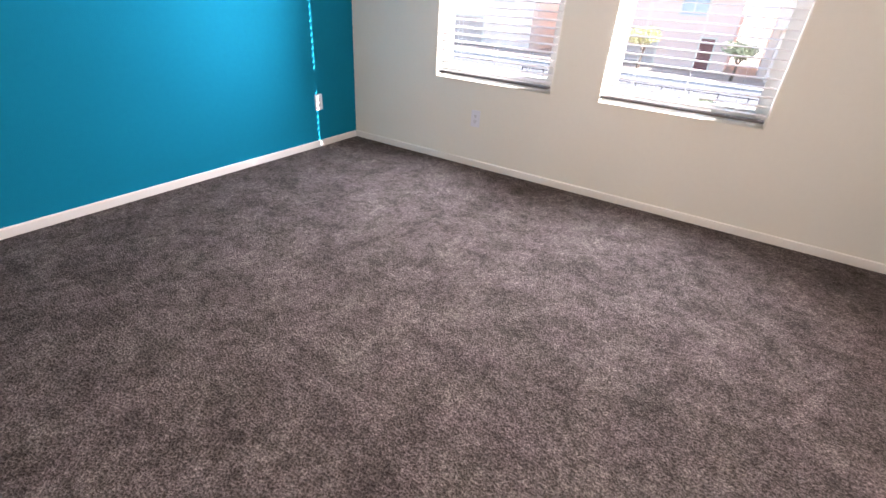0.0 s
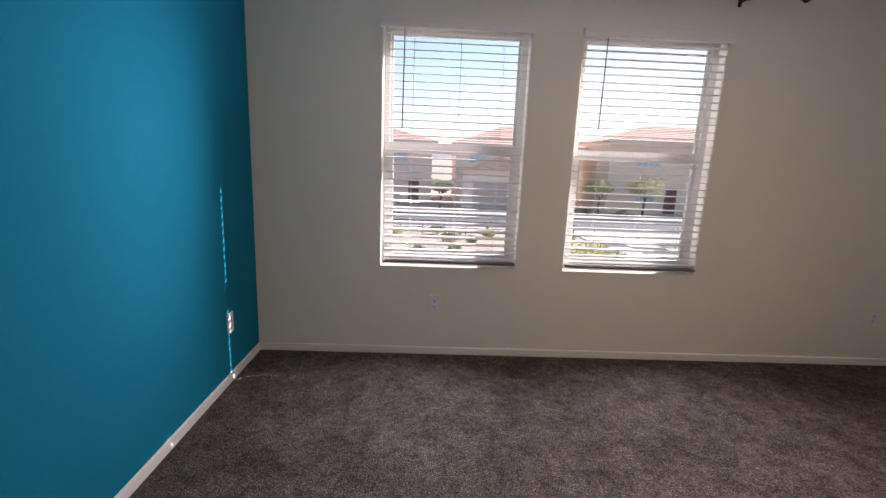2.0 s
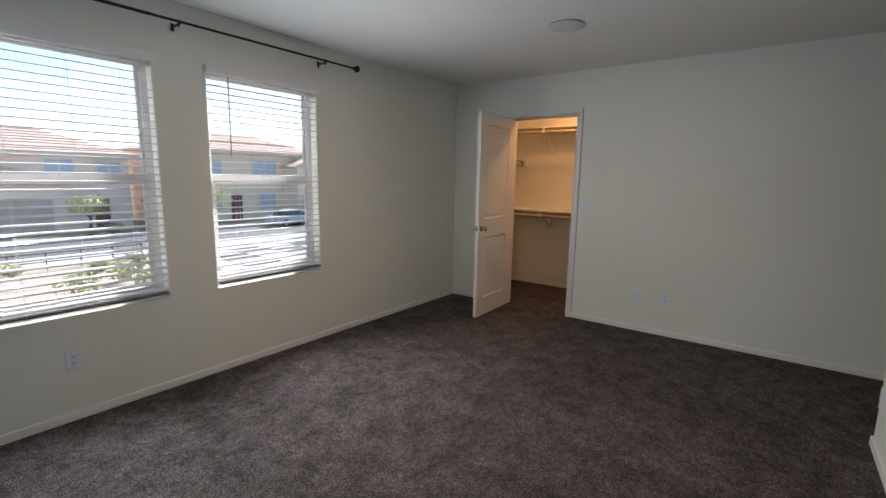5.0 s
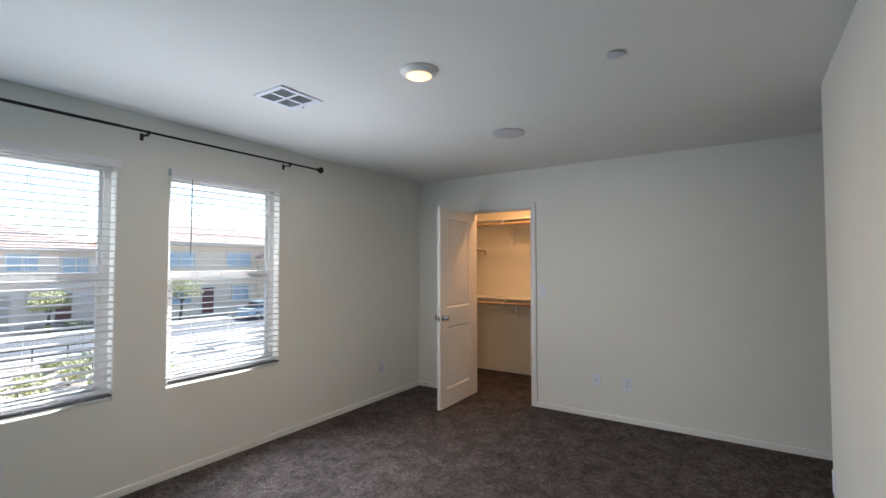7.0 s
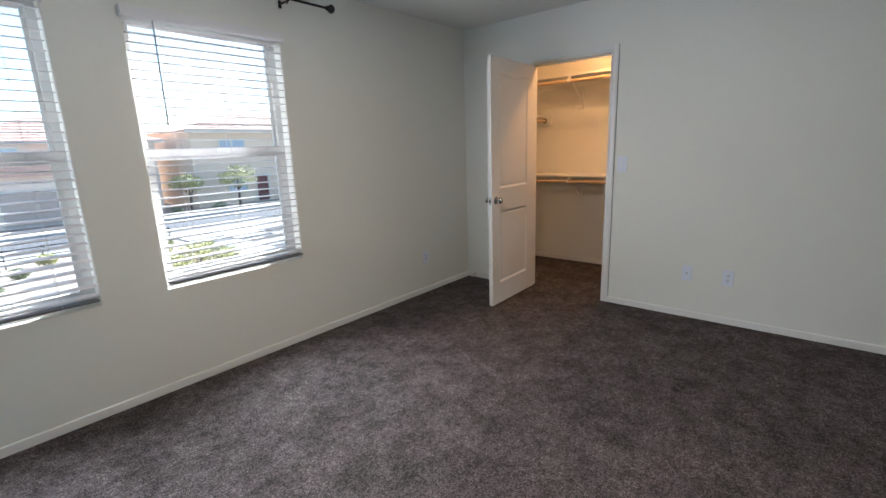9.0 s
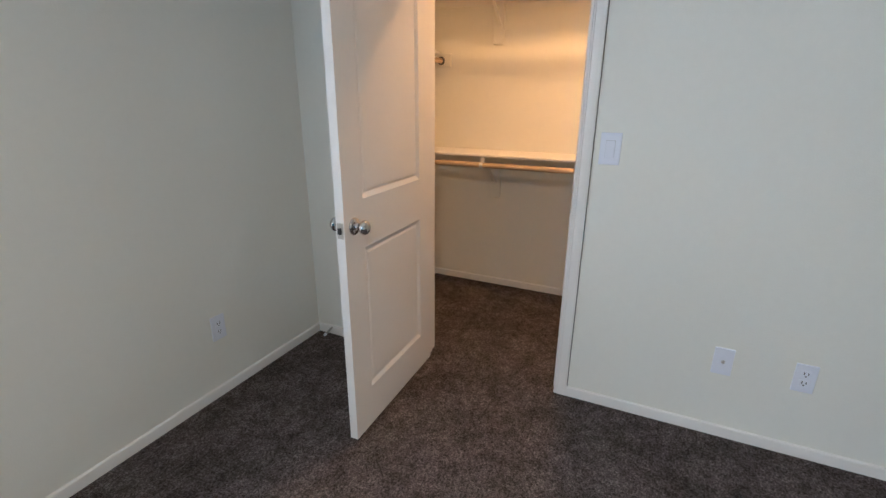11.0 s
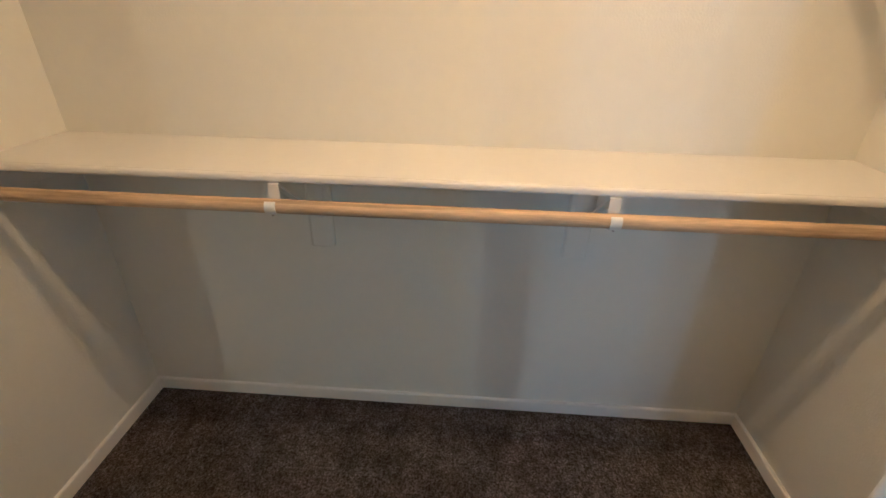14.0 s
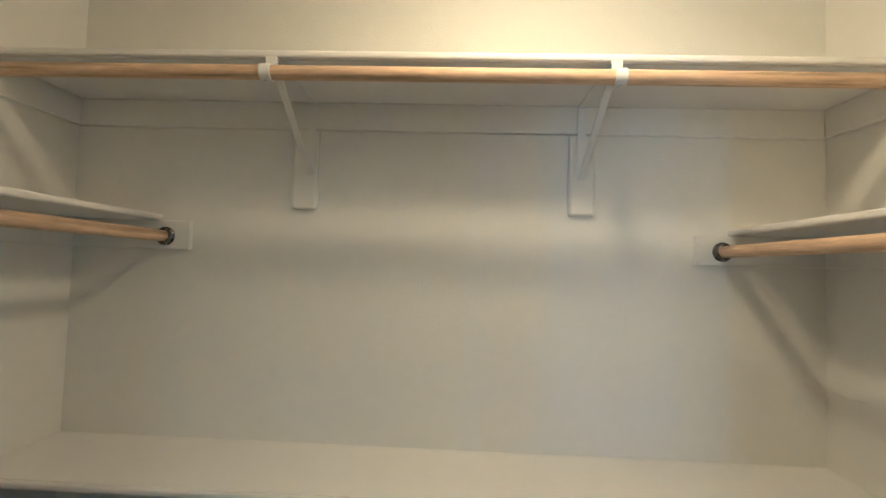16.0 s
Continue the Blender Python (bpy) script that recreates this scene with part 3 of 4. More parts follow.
def blind(x0, x1, gap, tilt, wand_low, label):
    b = thing("window_blind", (x0 + x1) / 2, 0, SILL, label, "blind", "bedroom blinds")
    y, rng = -0.004, random.Random(int(x0 * 100))
    left, right = x0 + gap, x1 - 0.008
    bm = bmesh.new()
    for y0, y1, z0, z1 in ((-0.044, -0.033, VAL + 0.018, VAL + 0.052), (-0.050, -0.033, VAL + 0.008, VAL + 0.018), (-0.047, -0.033, VAL, VAL + 0.008)):
        box(bm, x0 - 0.016, x1 + 0.010, y0, y1, z0, z1)
    box(bm, x0 - 0.016, x0 - 0.006, -0.033, -0.001, VAL, VAL + 0.052), box(bm, x1, x1 + 0.010, -0.033, -0.001, VAL, VAL + 0.052)
    bmesh.ops.bevel(bm, geom=bm.edges[:], offset=0.002, segments=2, affect="EDGES", profile=0.5)
    part("valance", bm, SLAT, b, "white moulded valance")
    part("headrail", rounded(0.003, left, right, -0.030, 0.020, HEAD - 0.036, HEAD - 0.002), SLAT, b)
    mesh = slat_mesh(right - left)
    count = 31
    for k in range(count):
        s = new("slat", mesh)
        s.parent, s.matrix_parent_inverse = b, Matrix.Translation(-b.matrix_basis.translation)
        s.matrix_basis = pose((left + right) / 2 + rng.uniform(-0.0008, 0.0008), y, HEAD - 0.068 - PITCH * k + rng.uniform(-0.0008, 0.0008), tilt + rng.uniform(-1.0, 1.0), 0, 0)
    low = HEAD - 0.068 - PITCH * (count - 1) - 0.028
    rail = part("bottom_rail", rounded(0.004, left, right, y - 0.026, y + 0.026, low - 0.009, low + 0.004), RAIL, b, "grey bottom rail")
    for k in (0.19, 0.52, 0.82):
        bm = bmesh.new()
        x = left + (right - left) * k
        for yy in (y - 0.0275, y + 0.0275):
            rod(bm, (x, yy, low), (x, yy, HEAD - 0.03), 0.0011, segments=6)
        part("ladder_cord", bm, CORD, b, smooth=True)
        bm = bmesh.new()
        rod(bm, (x, y - 0.012, low - 0.016), (x, y - 0.012, low - 0.007), 0.006, 0.004, 10)
        part("cord_plug", bm, PLATE, rail)
    bm = bmesh.new()
    x = x0 + 0.125
    rod(bm, (x, -0.042, wand_low), (x + 0.006, -0.036, VAL - 0.004), 0.0042, segments=6)
    part("tilt_wand", bm, WAND, b, "slim grey plastic tilt wand", smooth=True)
    return b


for k, (x0, x1) in enumerate(WINDOWS):
    window(k + 1, x0, x1)
blind(*WINDOWS[0], 0.023, 7.5, 1.50, "white slatted window blind lowered with its slats tilted slightly down")
blind(*WINDOWS[1], 0.006, 1.5, 1.54, "white slatted window blind lowered with its slats level")

# curtain rod above both windows
curtain_rod = thing("curtain_rod", 1.8, 0, 2.325, "bare black metal curtain rod on three wall brackets", "curtain rod")
ROD_Y, ROD_Z, ROD_X0, ROD_X1 = -0.088, 2.335, 0.37, 3.268
bm = bmesh.new()
rod(bm, (ROD_X0, ROD_Y, ROD_Z), (1.70, ROD_Y, ROD_Z), 0.0095)
part("pole", bm, BLACKMETAL, curtain_rod, smooth=True)
bm = bmesh.new()
rod(bm, (1.70, ROD_Y, ROD_Z), (ROD_X1, ROD_Y, ROD_Z), 0.008)
part("pole", bm, BLACKMETAL, curtain_rod, smooth=True)
FINIAL = [(0.009, 0.0), (0.016, 0.002), (0.016, 0.010), (0.011, 0.014), (0.022, 0.022), (0.0295, 0.036), (0.0255, 0.050), (0.014, 0.060), (0.003, 0.064)]
for x, turn in ((ROD_X0, -90), (ROD_X1, 90)):
    part("finial", turned(FINIAL, pose(x, ROD_Y, ROD_Z, 0, turn, 0)), BLACKMETAL, curtain_rod, smooth=True)
for x in (0.786, 1.853, 2.962):
    bm = bmesh.new()
    box(bm, x - 0.010, x + 0.010, -0.005, 0, ROD_Z - 0.042, ROD_Z + 0.004)
    box(bm, x - 0.006, x + 0.006, ROD_Y - 0.006, -0.004, ROD_Z - 0.022, ROD_Z - 0.013)
    box(bm, x - 0.007, x + 0.007, ROD_Y - 0.015, ROD_Y - 0.010, ROD_Z - 0.022, ROD_Z + 0.007)
    rod(bm, (x, ROD_Y, ROD_Z - 0.034), (x, ROD_Y, ROD_Z - 0.010), 0.0045)
    part("rod_bracket", bm, BLACKMETAL, curtain_rod)


# ---- wall plates ----
def wall_plate(m, kind, label, group=""):
    """A plate about the origin in its own plane x-z, facing -y, laid onto a wall by m."""
    name = {"outlet": "power_outlet", "coax": "cable_outlet", "switch": "light_switch"}[kind]
    t = placed(name, m, label, name.replace("_", " "), group)
    w, h = (0.040, 0.063) if kind == "switch" else (0.036, 0.060)
    part("plate", rounded(0.0025, -w, w, -0.007, 0.001, -h, h), PLATE, t)
    if kind == "switch":
        bm = bmesh.new()
        box(bm, -0.0180, 0.0180, -0.0073, -0.005, -0.0338, 0.0338)
        part("gap", bm, GREYPLATE, t, "thin grey gap round the rocker")
        bm = rounded(0.002, -0.0172, 0.0172, -0.011, -0.005, -0.033, 0.033)
        for v in bm.verts:
            if v.co.y < -0.008:
                v.co.y += 0.0035 * (v.co.z / 0.033)
        part("rocker", bm, PLATE, t)
    elif kind == "outlet":
        for z in (-0.0195, 0.0195):
            face = part("receptacle", rounded(0.004, -0.0165, 0.0165, -0.0085, -0.004, z - 0.014, z + 0.014), PLATE, t)
            bm = bmesh.new()
            box(bm, -0.0080, -0.0050, -0.0090, -0.0080, z - 0.002, z + 0.009), box(bm, 0.0050, 0.0080, -0.0090, -0.0080, z - 0.002, z + 0.008)
            rod(bm, (0, -0.0090, z - 0.007), (0, -0.0080, z - 0.0075), 0.0034, segments=10)
            part("slots", bm, SLOT, face)
    else:
        bm = bmesh.new()
        rod(bm, (0, -0.016, 0), (0, -0.005, 0), 0.0048, segments=12)
        rod(bm, (0, -0.0085, 0), (0, -0.005, 0), 0.0075, segments=6)
        part("connector", bm, STEEL, t, "threaded steel coaxial connector", smooth=True)
    for z in {"outlet": (0.0,), "coax": (-0.047, 0.047), "switch": ()}[kind]:
        bm = bmesh.new()
        rod(bm, (0, -0.0080, z), (0, -0.0055, z), 0.003, segments=10)
        part("screw", bm, PLATE, t)
    return t


wall_plate(pose(1.186, 0, 0.361), "outlet", "white duplex power outlet on the window wall", "power outlets")
wall_plate(pose(4.256, 0, 0.346), "outlet", "white duplex power outlet near the room corner", "power outlets")
wall_plate(pose(0, -0.421, 0.350, 0, 0, 90), "outlet", "white duplex power outlet on the teal wall", "power outlets")
wall_plate(pose(ROOM_X, -2.398, 0.354, 0, 0, -90), "outlet", "white duplex power outlet on the closet wall", "power outlets")
wall_plate(pose(3.700, NEAR_Y, 0.29, 0, 0, 180), "outlet", "white duplex power outlet beside the wall end", "power outlets")
wall_plate(pose(ROOM_X, -2.123, 0.355, 0, 0, -90), "coax", "white cable outlet plate with one coaxial connector")
wall_plate(pose(ROOM_X, -1.585, 1.187, 0, 0, -90), "switch", "white rocker light switch beside the closet door")

# ---- ceiling fixtures ----
def down_light(x, y, label):
    lamp = thing("ceiling_light", x, y, CEIL, label, "ceiling light")
    part("trim_ring", turned([(0.099, CEIL), (0.099, CEIL - 0.006), (0.095, CEIL - 0.013), (0.082, CEIL - 0.024), (0.070, CEIL - 0.030), (0.066, CEIL - 0.029)], Matrix.Translation((x, y, 0)), 40), TRIM, lamp, smooth=True)
    part("lens", turned([(0.066, CEIL - 0.029), (0.062, CEIL - 0.0315), (0.040, CEIL - 0.0345), (0.010, CEIL - 0.0355)], Matrix.Translation((x, y, 0)), 40), LENS, lamp, "glowing warm white lens", smooth=True)


down_light(2.345, -1.935, "white conical disc ceiling light, switched on, warm glow")
down_light(5.47, -1.36, "white conical disc closet ceiling light, switched on, warm glow")

sprinkler = thing("sprinkler_cover", 2.712, -2.83, CEIL, "small flat white round sprinkler cover on the ceiling", "sprinkler cover")
# near-black stem gives the shade between cover and ceiling by colour
part("stem", turned([(0.026, CEIL), (0.026, CEIL - 0.007), (0.020, CEIL - 0.0072)], Matrix.Translation((2.712, -2.83, 0))), SLOT, sprinkler, "stem coloured dark for the shade behind the cover", smooth=True)
part("disc", turned([(0.039, CEIL - 0.007), (0.040, CEIL - 0.009), (0.038, CEIL - 0.0105), (0.010, CEIL - 0.011)], Matrix.Translation((2.712, -2.83, 0))), GREYPLATE, sprinkler, smooth=True)

cover = thing("ceiling_cover_plate", 3.615, -1.842, CEIL, "flat pale grey round cover plate on the ceiling", "cover plate")
# solid grey ring drawn for the shadow between disc and ceiling
part("rim", turned([(0.121, CEIL), (0.121, CEIL - 0.004), (0.118, CEIL - 0.0045)], Matrix.Translation((3.615, -1.842, 0)), 44), WAND, cover, "thin grey rim coloured as the disc's shadow", smooth=True)
part("disc", turned([(0.124, CEIL - 0.0043), (0.125, CEIL - 0.006), (0.122, CEIL - 0.0085), (0.02, CEIL - 0.0090)], Matrix.Translation((3.615, -1.842, 0)), 44), GREYPLATE, cover, smooth=True)

VX0, VX1, VY0, VY1 = 2.058, 2.358, -1.191, -0.928
vent = thing("ceiling_vent", (VX0 + VX1) / 2, (VY0 + VY1) / 2, CEIL, "white four-section ceiling air register with a small lever", "air vent")
bm = bmesh.new()
box(bm, VX0 + 0.02, VX1 - 0.02, VY0 + 0.02, VY1 - 0.02, CEIL - 0.003, CEIL - 0.001)
part("backing", bm, FILTER, vent, "dark grey vent opening")
bm = bmesh.new()
cx, cy, b = (VX0 + VX1) / 2 - 0.016, (VY0 + VY1) / 2, 0.026
box(bm, VX0, VX1, VY0, VY0 + b, CEIL - 0.010, CEIL), box(bm, VX0, VX1, VY1 - b, VY1, CEIL - 0.010, CEIL)
box(bm, VX0, VX0 + b, VY0 + b, VY1 - b, CEIL - 0.010, CEIL), box(bm, VX1 - 0.052, VX1, VY0 + b, VY1 - b, CEIL - 0.010, CEIL)
box(bm, cx - 0.009, cx + 0.009, VY0 + b, VY1 - b, CEIL - 0.0098, CEIL), box(bm, VX0 + b, VX1 - 0.052, cy - 0.009, cy + 0.009, CEIL - 0.0096, CEIL)
part("frame", bm, PLATE, vent)
for x0, x1 in ((VX0 + b, cx - 0.009), (cx + 0.009, VX1 - 0.052)):
    for y0, y1 in ((VY0 + b, cy - 0.009), (cy + 0.009, VY1 - b)):
        for k in range(6):
            bm = bmesh.new()
            box(bm, x0, x1, -0.0006, 0.0006, -0.0045, 0.0045)
            bmesh.ops.transform(bm, matrix=pose(0, y0 + (y1 - y0) * (k + 0.5) / 6, CEIL - 0.0068, 35 if y0 < cy - 0.02 else -35, 0, 0), verts=bm.verts[:])
            part("louvre", bm, FILTER, vent)
bm = bmesh.new()
rod(bm, (VX1 - 0.024, cy + 0.02, CEIL - 0.026), (VX1 - 0.024, cy + 0.02, CEIL - 0.009), 0.003)
part("lever", bm, STEEL, vent)


# ---- closet shelves, rods and brackets ----
ROD_R = 0.0168


def hanging_rod(m, length, label):
    """A wooden dowel along x from the origin, between two round sockets."""
    t = placed("closet_rod", m, label, "clothes rod", "closet rods")
    bm = bmesh.new()
    rod(bm, (0.004, 0, 0), (length - 0.004, 0, 0), ROD_R, segments=28)
    part("dowel", bm, PINE, t, smooth=True)
    for x, s in ((0, 1), (length, -1)):
        part("socket", turned([(0.028, 0), (0.028, 0.003), (0.024, 0.006), (0.0225, 0.014), (0.0185, 0.0155), (0.0180, 0.006)], pose(x, 0, 0, 0, 90 * s, 0)), DARKCHROME, t, "dark polished metal rod socket", smooth=True)
    return t


def shelf(x0, x1, y0, y1, top, label, front):
    """A painted board with a rounded nosing along its front edge: front is the sign and axis of that edge."""
    t = thing("closet_shelf", (x0 + x1) / 2, (y0 + y1) / 2, top - 0.018, label, "shelf", "closet shelves")
    d, n = 0.016, [x0, x1, y0, y1]
    k, step = {"-x": (0, d), "-y": (2, d), "+y": (3, -d)}[front]
    body = list(n)
    body[k] += step
    n[k + 1 if k in (0, 2) else k - 1] = body[k]
    part("board", rounded(0.001, *body, top - 0.018, top, 1), TRIM, t)
    part("front_edge", rounded(0.0065, *n, top - 0.0185, top + 0.0003, 4), TRIM, t, "rounded painted shelf nosing", smooth=True)
    return t


def cleat(x0, x1, y0, y1, z0, z1):
    return tagged(part("shelf_cleat", rounded(0.002, x0, x1, y0, y1, z0, z1, 1), PAINT), "wall-coloured wooden cleat under the closet shelf", "shelf cleat", "closet cleats")


def rod_bracket(y, top, rod_x, rod_z, plate_y, bottom):
    """A pressed-steel shelf bracket on a backing board: upright, arm, brace, and a hook round the rod."""
    wall_x = CL_X1
    board = tagged(part("bracket_board", rounded(0.010, wall_x - 0.017, wall_x + 0.012, plate_y - 0.042, plate_y + 0.036, bottom, top - 0.1005, 3), PAINT), "wall-coloured wooden backing board for a shelf bracket", "bracket board", "bracket boards")
    t = thing("shelf_bracket", wall_x - 0.017, y, bottom + 0.06, "white steel shelf and rod bracket", "shelf bracket", "shelf brackets")
    x1 = wall_x - 0.018
    bm = bmesh.new()
    box(bm, x1 - 0.003, x1, y - 0.012, y + 0.012, top - 0.235, top - 0.100)
    box(bm, x1 - 0.0035, x1 - 0.0005, y - 0.012, y + 0.012, top - 0.100, top - 0.020)
    part("upright", bm, BRACKET, t)
    bm = bmesh.new()
    box(bm, rod_x + 0.018, x1 - 0.003, y - 0.0115, y + 0.0115, top - 0.0225, top - 0.0190)
    part("arm", bm, BRACKET, t)
    bm = bmesh.new()
    box(bm, -0.0025, 0.0025, -0.009, 0.009, 0, (Vector((rod_x + 0.030, 0, rod_z + 0.04)) - Vector((x1, 0, top - 0.232))).length)
    turn = (Vector((rod_x + 0.030, y, rod_z + 0.04)) - Vector((x1 - 0.002, y, top - 0.232))).to_track_quat("Z", "X").to_matrix().to_4x4()
    bmesh.ops.transform(bm, matrix=Matrix.Translation((x1 - 0.002, y, top - 0.232)) @ turn @ pose(0, 0, 0, 0, 0, 0), verts=bm.verts[:])
    part("brace", bm, BRACKET, t)
    bm = bmesh.new()
    r0, r1 = ROD_R + 0.0006, ROD_R + 0.0034
    steps = [math.radians(a) for a in range(10, -238, -11)]
    ring = [[bm.verts.new((rod_x + r * math.cos(a), y + s * 0.0125, rod_z + r * math.sin(a))) for r, s in ((r0, -1), (r1, -1), (r1, 1), (r0, 1))] for a in steps]
    for a, b in zip(ring, ring[1:]):
        for k in range(4):
            bm.faces.new((a[k], a[(k + 1) % 4], b[(k + 1) % 4], b[k]))
    bm.faces.new(ring[0]), bm.faces.new(ring[-1][::-1])
    box(bm, rod_x + r0, rod_x + r1, y - 0.0125, y + 0.0125, rod_z, top - 0.0195)
    part("hook", bm, BRACKET, t, smooth=True)
    bm = bmesh.new()
    rod(bm, (rod_x - 0.006, y, rod_z - r1 - 0.002), (rod_x - 0.006, y, rod_z - r1 + 0.002), 0.003, segments=8)
    part("screw", bm, STEEL, t)


LOW_TOP, LOW_ROD, TOP_TOP, TOP_ROD = 1.027, 0.961, 2.063, 1.997
SH_X, RD_X = 5.820, 5.796
for top, rz, bottom, name, holders in ((LOW_TOP, LOW_ROD, 0.682, "lower", ((-0.724, -0.714), (-1.502, -1.512))), (TOP_TOP, TOP_ROD, 1.720, "upper", ((-0.711, -0.692), (-1.515, -1.517)))):
    shelf(SH_X, CL_X1, CL_Y0, CL_Y1, top, f"white painted {name} closet shelf across the back wall", "-x")
    cleat(CL_X1 - 0.018, CL_X1, CL_Y0, CL_Y1, top - 0.100, top - 0.018)
    for y0, y1 in ((CL_Y0, CL_Y0 + 0.018), (CL_Y1 - 0.018, CL_Y1)):
        cleat(RD_X - 0.046, CL_X1 - 0.018, y0, y1, top - 0.100, top - 0.018)
    hanging_rod(pose(RD_X, CL_Y0 + 0.018, rz, 0, 0, 90), CL_Y1 - CL_Y0 - 0.036, f"pale pine {name} clothes rod along the closet back")
    for y, py in holders:
        rod_bracket(y, top, RD_X, rz, py, bottom)

SIDE_TOP, SIDE_ROD = 1.694, 1.628
for edge, wall_y, rod_y, s in ((-0.257, CL_Y1, -0.279, 1), (-1.942, CL_Y0, -1.920, -1)):
    shelf(CL_X0, CL_X1, min(edge, wall_y), max(edge, wall_y), SIDE_TOP, "white painted side closet shelf", "-y" if s > 0 else "+y")
    hanging_rod(pose(CL_X0 + 0.018, rod_y, SIDE_ROD), CL_X1 - CL_X0 - 0.036, "pale pine clothes rod along the closet side")
    cleat(CL_X1 - 0.018, CL_X1, min(wall_y, edge - s * 0.095), max(wall_y, edge - s * 0.095), SIDE_TOP - 0.105, SIDE_TOP - 0.018)
    cleat(CL_X0, CL_X0 + 0.018, min(wall_y, edge), max(wall_y, edge), SIDE_TOP - 0.105, SIDE_TOP - 0.018)
    cleat(CL_X0 + 0.018, CL_X1 - 0.018, min(wall_y, wall_y - s * 0.018), max(wall_y, wall_y - s * 0.018), SIDE_TOP - 0.105, SIDE_TOP - 0.018)

# ---- outside: the street seen from the upper floor ----
GROUND_Z = -3.0
EARTH = material("tan_desert_earth", (0.38, 0.30, 0.25), 0.95, spread=0.2, coarse=0.25, fine=3.5, bump=0.03, bump_scale=12)
GRAVEL = material("pale_gravel", (0.38, 0.31, 0.27), 0.95, spread=0.25, coarse=0.5, fine=9, bump=0.03, bump_scale=25, speck=0.25)
DARKROCK = material("dark_gravel", (0.10, 0.095, 0.10), 0.95, spread=0.3, coarse=1, fine=14, speck=0.3)
CONCRETE = material("pale_concrete", (0.42, 0.40, 0.39), 0.85, spread=0.08, coarse=0.5, fine=8)
ASPHALT = material("grey_asphalt", (0.10, 0.10, 0.115), 0.9, spread=0.15, coarse=0.3, fine=9)
STUCCO_A = material("tan_stucco", (0.84, 0.67, 0.53), 0.9, spread=0.06, coarse=0.6, fine=8)
STUCCO_B = material("pale_stucco", (0.85, 0.71, 0.63), 0.9, spread=0.06, coarse=0.6, fine=8)
STUCCO_C = material("rose_stucco", (0.82, 0.62, 0.55), 0.9, spread=0.06, coarse=0.6, fine=8)
TILE = material("terracotta_roof_tile", (0.60, 0.40, 0.34), 0.85, spread=0.18, coarse=1.2, fine=6)
HOUSETRIM = material("cream_house_trim", (0.70, 0.65, 0.57), 0.7, spread=0.04)
# the sky's reflection in house panes is put into the base colour
HOUSEGLASS = material("glass_painted_sky_blue", (0.42, 0.50, 0.62), 0.15, spread=0.15, coarse=0.7, specular=0.8)
REDDOOR = material("dark_red_door", (0.16, 0.05, 0.05), 0.5, spread=0.1)
GARAGE = material("brown_garage_door", (0.50, 0.42, 0.38), 0.6, spread=0.08)
LEAF_Y = leafy("yellow_green_leaf", (0.47, 0.44, 0.19))
LEAF_G = leafy("dusty_green_leaf", (0.22, 0.24, 0.14))
BARK = material("grey_brown_bark", (0.14, 0.10, 0.075), 0.9, spread=0.3, coarse=3, fine=20)
# haze of the distance is put into this blue-grey colour
HILL = material("haze_painted_hill", (0.24, 0.25, 0.30), 1.0, spread=0.12, coarse=0.01, fine=0.05)
CARPAINT = material("pale_blue_car_paint", (0.42, 0.48, 0.55), 0.25, spread=0.04)
TYRE = material("black_rubber", (0.02, 0.02, 0.02), 0.8)
CARGLASS = material("dark_car_glass", (0.03, 0.04, 0.05), 0.08, specular=0.8)

bm = bmesh.new()
box(bm, -3000, 3000, 0.16, 4500, GROUND_Z - 0.4, GROUND_Z)
structure("ground", bm, EARTH, "tan desert earth reaching to the horizon", "ground")
bm = bmesh.new()
box(bm, -80, 90, 25.0, 32.0, GROUND_Z, GROUND_Z + 0.012)
structure("road", bm, ASPHALT, "grey asphalt residential street", "road")
for y0, y1 in ((23.4, 25.0), (32.0, 33.6)):
    structure("pavement", rounded(0.02, -80, 90, y0, y1, GROUND_Z - 0.02, GROUND_Z + 0.15, 1), CONCRETE, "pale concrete pavement with a raised kerb", "pavement")
bm = bmesh.new()
box(bm, -40, 10.0, 16.5, 23.4, GROUND_Z, GROUND_Z + 0.03)
structure("gravel_yard", bm, GRAVEL, "pale gravel yard beside the street", "gravel")
bm = bmesh.new()
box(bm, 10.0, 30.0, 12.0, 23.4, GROUND_Z, GROUND_Z + 0.02)
paver_bed = structure("paver_bed", bm, DARKROCK, "dark gravel court with pale concrete pads", "paving")


